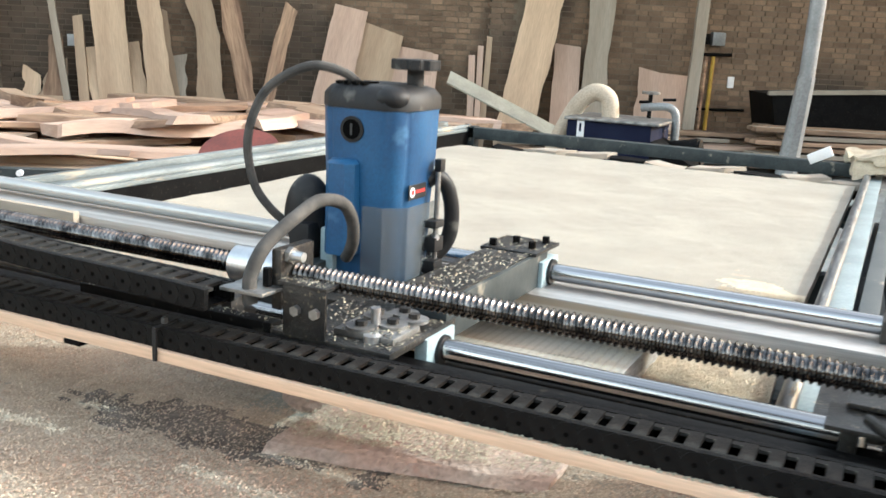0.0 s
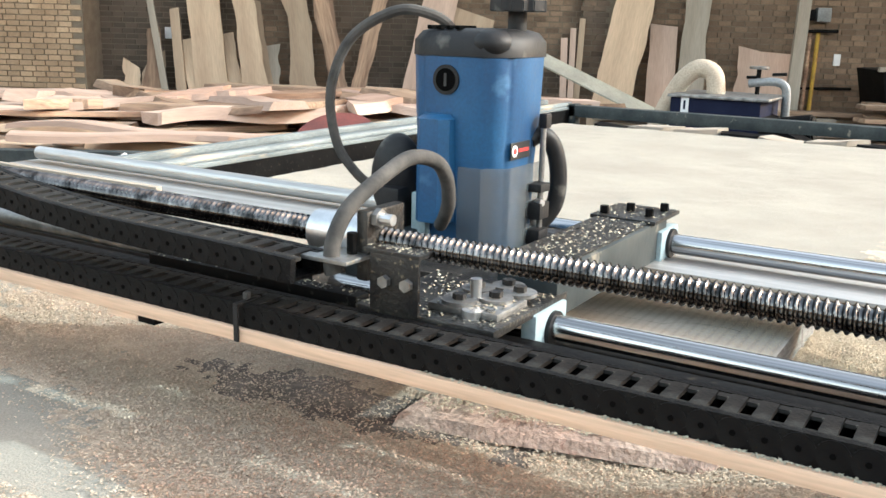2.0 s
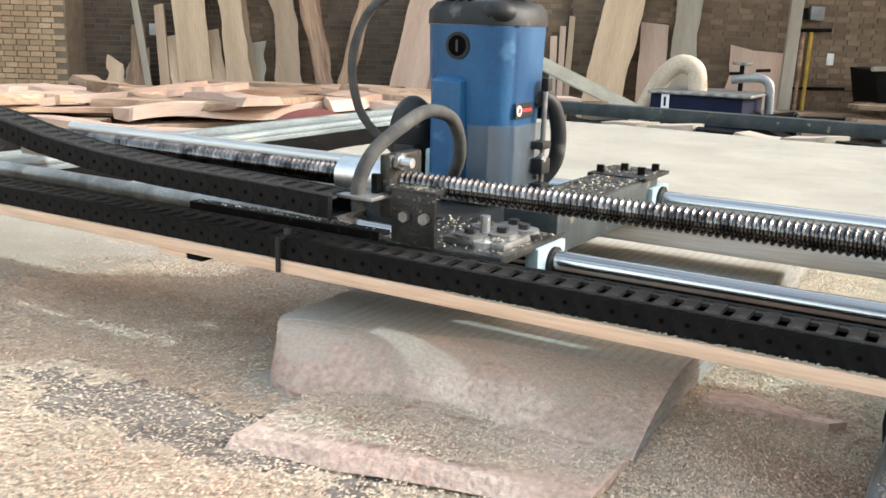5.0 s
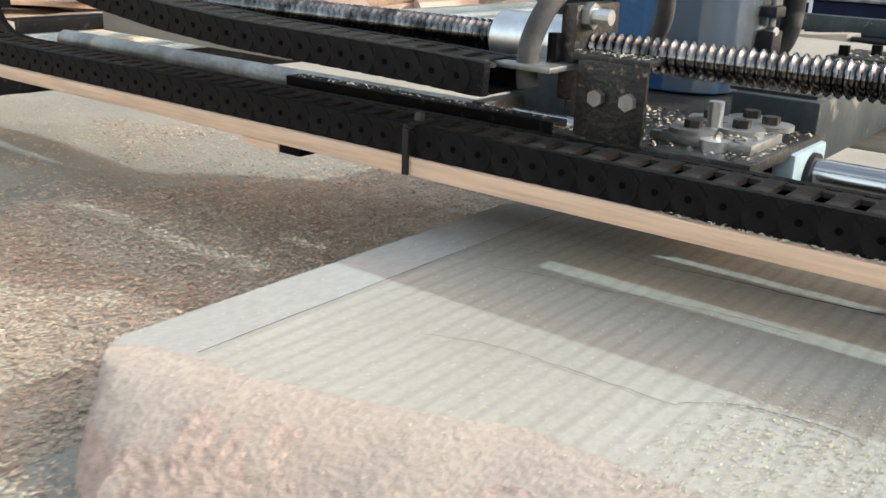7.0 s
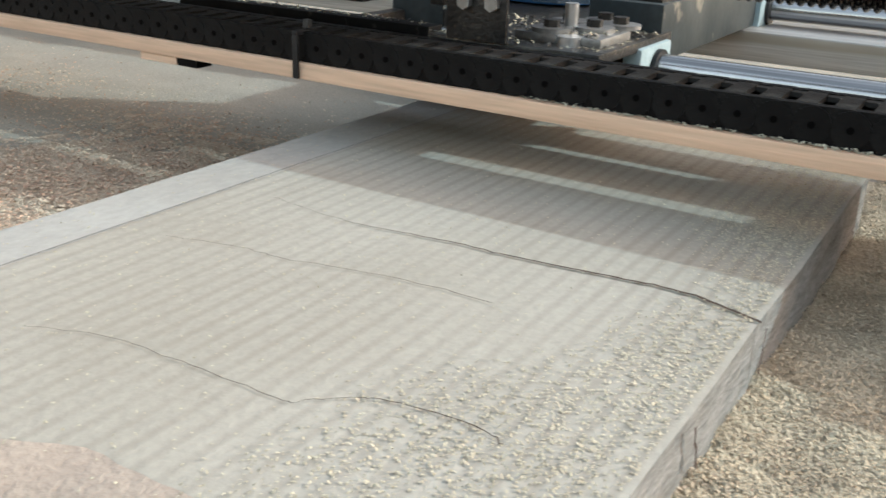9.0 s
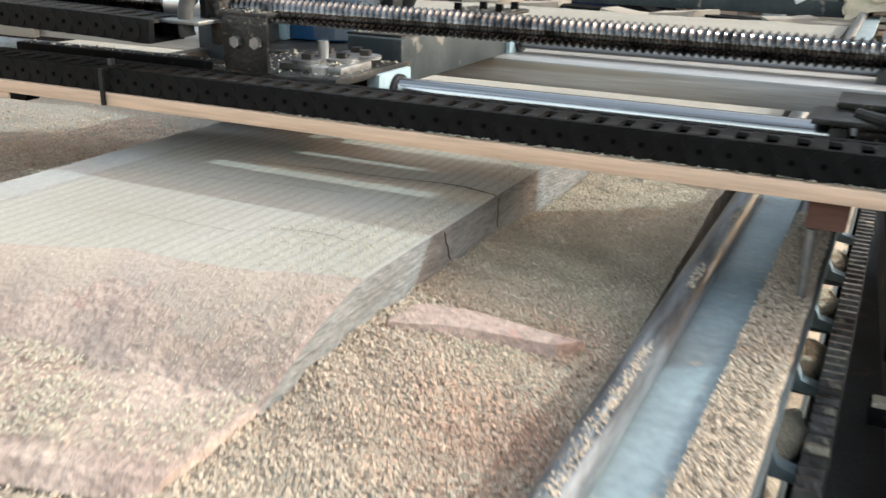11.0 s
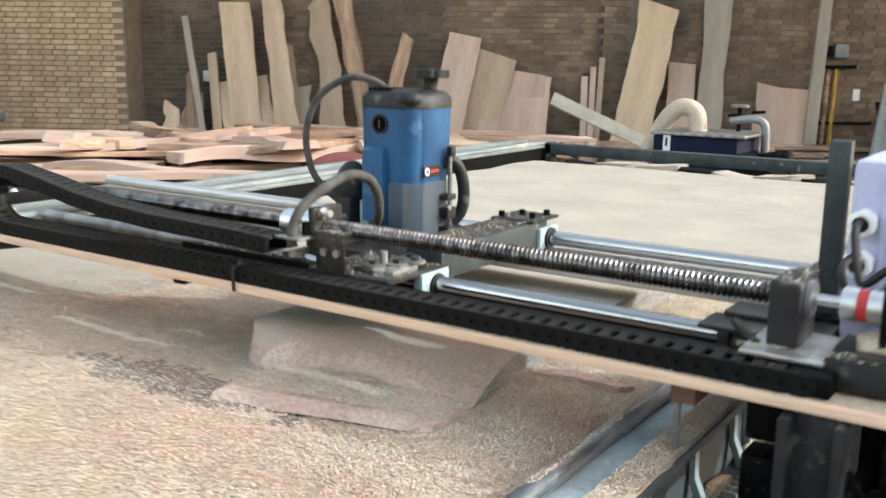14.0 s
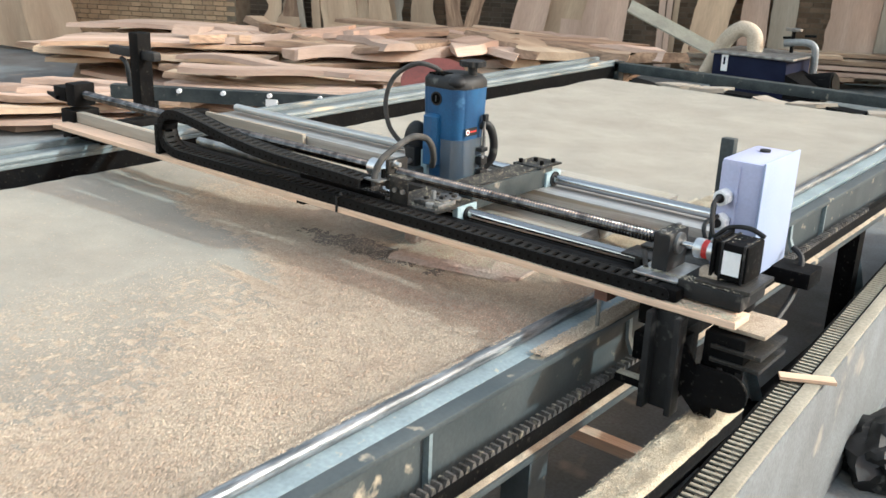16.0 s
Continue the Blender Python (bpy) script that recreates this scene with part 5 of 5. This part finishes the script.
def build_chain():
    ch = thing("cable_chain", "black plastic cable drag chain looped along the gantry", "cable chain")
    link, disc, pin = link_meshes()
    zl, yc = .8803, .0
    pts = []
    x = .81
    while x > -.62:
        pts.append((x, zl))
        x -= .01
    cx, cz, r = -.625, .934, .052
    for k in range(1, 40):
        a = -math.pi / 2 - math.pi * k / 40
        pts.append((cx + r * 1.15 * math.cos(a), cz + r * math.sin(a)))
    for (a, b) in ((-.6, .986), (-.5, .972), (-.4, .955), (-.3, .944), (-.2, .938), (-.1, .936), (0.0, .934), (.075, .931)):
        pts.append((a, b))
    fine = []
    for (ax, az), (bx, bz) in zip(pts, pts[1:]):
        n = max(1, int(math.hypot(bx - ax, bz - az) / .002))
        for k in range(n):
            fine.append((ax + (bx - ax) * k / n, az + (bz - az) * k / n))
    joints, last = [fine[0]], fine[0]
    for p in fine:
        if math.hypot(p[0] - last[0], p[1] - last[1]) >= LP:
            joints.append(p)
            last = p
    for (ax, az), (bx, bz) in zip(joints, joints[1:]):
        a = math.atan2(bz - az, bx - ax)
        m = Matrix.Translation((ax, yc, az)) @ Matrix.Rotation(-a, 4, "Y")
        up = abs(a) < math.pi / 2
        if not up:
            m = m @ Matrix.Rotation(math.pi, 4, "X")
        o = new("link", link)
        o.parent, o.matrix_basis = ch, m
        for nm, me in (("disc", disc), ("pin", pin)):
            q = new(nm, me)
            q.parent = o
            if not up:
                q.matrix_basis = Matrix.Rotation(math.pi, 4, "X")
    part("end_bracket", box_bm(.79, .835, -.024, .024, .868, .893, .006), M_BLACK, ch)
    return ch


def octagon(cx, cy, a, cut):
    return [(cx - a + cut, cy - a), (cx + a - cut, cy - a), (cx + a, cy - a + cut), (cx + a, cy + a - cut), (cx + a - cut, cy + a), (cx - a + cut, cy + a), (cx - a, cy + a - cut), (cx - a, cy - a + cut)]


def loft_bm(sections):
    bm = bmesh.new()
    rings = [[bm.verts.new((*p, z)) for p in sec] for sec, z in sections]
    n = len(rings[0])
    for a, b in zip(rings, rings[1:]):
        for i in range(n):
            bm.faces.new((a[i], a[(i + 1) % n], b[(i + 1) % n], b[i]))
    bm.faces.new(rings[0][::-1])
    bm.faces.new(rings[-1])
    return bm


def build_carriage():
    c = thing("router_carriage", "carriage with a blue router and dusty rubber hoses", "router")
    zone(.1, .248, .035, .19, .885, .893, .001, "base_plate", M_DIRTY, c, "greasy steel plate strewn with chips")
    zone(-.185, .098, .04, .06, .885, .897, .001, "long_angle", M_BLACK, c, "long dark steel angle")
    # bearing blocks
    for x0, x1, y0, y1, z0, z1 in ((.236, .252, .112, .182, .845, .888), (.236, .252, .465, .53, .865, .905), (-.03, -.014, .112, .182, .845, .888), (-.03, -.014, .465, .53, .865, .905)):
        zone(x0, x1, y0, y1, z0, z1, .003, "bearing_block", M_LTBLUE if x0 > 0 else M_DIRTY, c, "pale blue linear bearing block")
    for y, z in ((.15, .865), (.5, .885)):
        part("bearing_seal", cyl_bm((.252, y, z), (.256, y, z), .019, n=28), M_CAP, c)
    zone(.178, .246, .17, .5, .868, .917, .003, "side_tube", M_TUBE, c, "blue-grey steel box tube with grease")
    zone(-.03, .03, .17, .5, .868, .917, .003, "side_tube", M_TUBE, c)
    zone(.03, .18, .17, .42, .868, .893, .002, "router_deck", M_DIRTY, c)
    zone(.165, .25, .44, .535, .917, .922, .001, "rear_plate", M_DIRTY, c)
    for x, y in ((.178, .455), (.2, .49), (.232, .47), (.236, .515)):
        part("bolt", cyl_bm((x, y, .922), (x, y, .932), .0055, n=6), M_BLACK, c)
    zone(.172, .24, .18, .47, .917, .9195, 0, "chip_layer", M_DIRTY, c)
    # front clamp plates with washers and studs
    zone(.165, .238, .06, .12, .893, .9, .001, "clamp_plate", M_STEEL, c)
    for x, y in ((.19, .075), (.215, .1), (.225, .13), (.185, .12), (.205, .145)):
        part("washer", cyl_bm((x, y, .9), (x, y, .9035), .0165, n=24), M_STEEL, c)
        part("nut", cyl_bm((x, y, .9035), (x, y, .909), .0065, n=6), M_DIRTY, c)
    part("stud", cyl_bm((.199, .09, .9), (.199, .09, .921), .0055, n=14), M_ALU, c)
    part("spacer", cyl_bm((.212, .062, .893), (.212, .062, .9), .01, n=18), M_ALU, c)
    # angle bracket carrying the nut
    zone(.12, .173, .03, .034, .893, .947, .0008, "bracket_front", M_DIRTY, c, "rusty steel angle bracket")
    zone(.112, .174, .03, .078, .946, .95, .0008, "bracket_top", M_DIRTY, c)
    for x in (.138, .162):
        part("hex_bolt", cyl_bm((x, .03, .922), (x, .024, .922), .006, n=6), M_STEEL, c)
    zone(.06, .116, .0, .05, .938, .942, .0008, "hose_tab", M_STEEL, c)
    part("tab_bolt", cyl_bm((.1, .03, .942), (.1, .03, .962), .005, n=8), M_BLACK, c)
    # ball nut
    part("ball_nut", cyl_bm((.033, .065, .95), (.1, .065, .95), .0215, n=32, bev=.001), M_ALU, c, "bright ball nut with an oil hole")
    part("oil_hole", cyl_bm((.073, .0445, .957), (.073, .043, .957), .0055, n=16), M_PIT, c)
    zone(.1, .113, .036, .098, .915, .982, .003, "nut_housing", M_DIRTY, c)
    part("nut_bolt", cyl_bm((.112, .05, .974), (.132, .05, .974), .0055, n=10), M_ALU, c)
    part("nut_bolt_head", cyl_bm((.113, .05, .974), (.119, .05, .974), .0095, n=6), M_STEEL, c)
    # router body
    cx, cy = .068, .318
    secs = [(octagon(cx, cy, .058, .022), .895), (octagon(cx, cy, .059, .022), .99), (octagon(cx, cy, .063, .024), 1.05), (octagon(cx, cy, .0645, .024), 1.115)]
    bm = loft_bm(secs)
    bmesh.ops.bevel(bm, geom=[e for e in bm.edges if abs(e.verts[0].co.z - e.verts[1].co.z) > .01], offset=.007, segments=3, affect="EDGES")
    r = part("router_body", bm, M_BLUE, c, "blue plastic router housing", 50)
    bm = loft_bm([(octagon(cx, cy, .0645, .024), 1.1155), (octagon(cx, cy, .0645, .025), 1.132), (octagon(cx, cy, .058, .025), 1.142), (octagon(cx, cy, .044, .02), 1.146)])
    cap = part("router_cap", bm, M_CAP, c, "dusty black router top cap", 50)
    for k in range(4):
        bm = box_bm(.03 + .012 * k, .036 + .012 * k, .262, .3, 1.144, 1.1485, .001)
        part("cap_vent", bm, M_PIT, cap)
    bm = bmesh.new()
    bmesh.ops.create_uvsphere(bm, u_segments=20, v_segments=10, radius=1, matrix=Matrix.Translation((.104, .278, 1.13)) @ Matrix.Diagonal((.026, .026, .017, 1)))
    part("cap_boss", bm, M_CAP, cap)
    part("knob_stem", cyl_bm((.108, .33, 1.142), (.108, .33, 1.165), .011, n=20), M_CAP, c)
    bm = bmesh.new()
    pts = []
    for k in range(48):
        a = 2 * math.pi * k / 48
        rr = .032 if (k // 2) % 3 else .0285
        pts.append((.108 + rr * math.cos(a), .33 + rr * math.sin(a)))
    prism_bm(pts, 1.165, 1.178, "z", bev=.001, bm=bm)
    part("depth_knob", bm, M_CAP, c, "ribbed black depth adjuster knob")
    part("speed_dial", cyl_bm((.062, .2555, 1.09), (.062, .2515, 1.09), .0165, n=32), M_CAP, c, "black round dial on the housing")
    part("dial_ring", cyl_bm((.062, .2518, 1.09), (.062, .251, 1.09), .0125, n=32), M_PIT, c)
    zone(.0605, .0635, .2502, .2512, 1.083, 1.097, 0, "dial_slot", M_CABLE, c)
    bm = loft_bm([(octagon(.052, .256, .021, .009), .93), (octagon(.052, .256, .021, .009), 1.047), (octagon(.052, .258, .016, .009), 1.052)])
    part("brush_cover", bm, M_BLUE, c, "blue brush cover on the housing")
    # badge on the side face
    fx = cx + .0612
    zone(fx, fx + .0012, cy - .034, cy + .012, 1.003, 1.022, 0, "badge", M_CAP, r)
    zone(fx + .0012, fx + .0018, cy - .016, cy + .008, 1.0105, 1.0145, 0, "badge_bar", M_RED, r)
    part("badge_ring", cyl_bm((fx + .001, cy - .026, 1.0125), (fx + .002, cy - .026, 1.0125), .0065, n=24), M_WHITE, r)
    part("badge_dot", cyl_bm((fx + .002, cy - .026, 1.0125), (fx + .0026, cy - .026, 1.0125), .0035, n=24), M_RED, r)
    # clear shield round the foot
    o1, o2 = octagon(cx, cy, .0665, .024), octagon(cx, cy, .065, .0235)
    mid = lambda o: ((o[0][0] * .35 + o[1][0] * .65), o[0][1])
    bm = prism_bm([mid(o1), o1[1], o1[2], o1[3], o2[3], o2[2], o2[1], mid(o2)], .898, .995, "z")
    part("shield", bm, M_SHIELD, c, "dusty translucent plastic shield")
    # side handles and depth stop
    part("handle", tube_bm([(.122, .345, 1.02), (.132, .358, 1.026), (.142, .37, 1.012), (.147, .377, .98), (.145, .377, .945), (.134, .368, .922), (.122, .355, .914)], .0105, 12, 8), M_CAP, c, "curved black rubber handle")
    for z0, z1 in ((.9, .918), (.93, .95), (.962, .972)):
        zone(.13, .15, .325, .35, z0, z1, .002, "stop_block", M_CAP, c)
    part("depth_post", cyl_bm((.14, .345, .9), (.14, .345, 1.04), .0035, n=12), M_STEEL, c)
    zone(.136, .146, .34, .354, 1.035, 1.052, .002, "depth_stop", M_CAP, c)
    part("stop_knob", cyl_bm((.14, .335, .95), (.15, .33, .95), .004, n=10), M_ALU, c)
    part("collar", cyl_bm((cx, cy, .868), (cx, cy, .9), .05, n=28), M_CAP, c)
    part("motor_foot", box_bm(.02, .04, .25, .29, .893, .96, .003), M_LTBLUE, c)
    part("spindle", cyl_bm((cx, cy, .815), (cx, cy, .87), .012, n=16), M_STEEL, c)
    # swarf strewn over the carriage
    rng = np.random.default_rng(9)
    for x0, x1, y0, y1, zz, n in ((.175, .244, .18, .47, .9197, 700), (.1, .245, .04, .18, .8935, 700), (.114, .172, .032, .076, .9503, 260), (.168, .236, .062, .118, .9003, 220), (.168, .248, .442, .53, .9223, 160), (-.18, .09, .042, .058, .8973, 160)):
        x, y = rng.uniform(x0, x1, n), rng.uniform(y0, y1, n)
        for k, m in ((0, M_FINE), (1, M_TOOTH)):
            ob = flakes(x[k::2], y[k::2], np.full(len(x[k::2]), zz) + rng.uniform(0, .001, len(x[k::2])), rng, .0006, .0024, "swarf", "", m)
            ob.parent = c
    # hoses
    part("power_cable", tube_bm([(.045, .3, 1.14), (.03, .28, 1.158), (-.01, .26, 1.163), (-.06, .24, 1.13), (-.085, .235, 1.07), (-.08, .24, 1.01), (-.06, .25, .975), (-.04, .27, .95)], .006, 10, 9), M_CABLE, c, "dusty black power cable arching over the router")
    part("hose", tube_bm([(.092, .012, .925), (.09, .012, .935), (.09, .016, .958), (.094, .035, .985), (.099, .08, 1.008), (.098, .13, 1.02), (.103, .17, 1.012), (.103, .192, .99), (.098, .205, .965), (.085, .22, .945), (.07, .235, .93)], .0078, 12, 9), M_CABLE, c, "thick dusty rubber hose looping over the bracket")
    bm = bmesh.new()
    bmesh.ops.create_uvsphere(bm, u_segments=24, v_segments=14, radius=1, matrix=Matrix.Translation((-.012, .27, .97)) @ Matrix.Rotation(.5, 4, "Z") @ Matrix.Diagonal((.032, .026, .054, 1)))
    zone(-.02, .012, .235, .27, .895, .965, .006, "grip_arm", M_CAP, c)
    part("grip_bolt", cyl_bm((.0, .22, .93), (.0, .236, .93), .007, n=8), M_STEEL, c)
    part("handle_grip", bm, M_CAP, c, "dusty black side grip")
    return c


def build_trough():
    """Low concrete kerb, cable trough and dust-covered beam beside the table."""
    turn = Matrix.Translation((.826, 1.0, 0)) @ Matrix.Rotation(.06, 4, "Z") @ Matrix.Translation((-.826, -1.0, 0))
    bm = box_bm(.858, .892, -3, 4, 0, .455, .006)
    bm.transform(turn)
    tagged(part("kerb_wall", bm, M_CONC), "low grey concrete wall beside the table", "wall", kind="structure")
    bm = box_bm(.854, .888, -3, 4, .455, .466, .003)
    bm.transform(turn)
    tagged(part("kerb_cap", bm, M_CAPSTRIP), "pale wooden strip along the low wall", "trim", kind="structure")
    tr = thing("cable_trough", "black slotted cable trough along the low wall", "trough")
    tr.matrix_basis = turn
    for x in (.8, .852):
        part("side", box_bm(x - .003, x + .003, -1.2, 3.2, .41, .462), M_BLACK, tr)
    part("bottom", box_bm(.8, .852, -1.2, 3.2, .41, .414), M_DUSTPILE, tr, "dust in the trough")
    sl = mesh_of("rung", box_bm(-.026, .026, -.0045, .0045, -.002, .002), M_CAPSTRIP)
    for i in range(130):
        o = new("rung", sl)
        o.parent = tr
        o.location = (.826, -.9 + i * .021, .458)
    ob = solid("wood_sliver", board_bm(.13, .034, .008, 61, .3), M_PINE, "pale wooden stick lying across the low wall", "offcut")
    ob.matrix_basis = pose(.815, .66, .472, 0, 0, 28)
    bm = bmesh.new()
    bmesh.ops.create_icosphere(bm, subdivisions=4, radius=1)
    for v in bm.verts:
        n0 = v.co.normalized()
        v.co = n0 * (1 + .28 * wob(*n0, 2.2) + .12 * wob(*n0, 6))
        v.co = Vector((v.co.x * .13, v.co.y * .2, max(0, v.co.z * .1 + .05)))
    ob = solid("plastic_bag", bm, M_CAP, "crumpled black plastic bag on the floor", "bag")
    ob.location = (.98, 1.28, 0)


build_floor()
build_walls()
build_shade_roof()
build_leaning_boards()
build_wood_pile()
build_back_things()
build_bed()
build_slab()
build_trough()
gantry = build_gantry()
chain = build_chain()
carriage = build_carriage()
build_chips()
build_bricks()


def motions():
    walk(gantry, [(t, pose(0, y, 0)) for t, y, x in TRAVEL])
    walk(chain, [(t, pose(0, y, 0)) for t, y, x in TRAVEL])
    walk(carriage, [(t, pose(x, y, 0)) for t, y, x in TRAVEL])


motions()
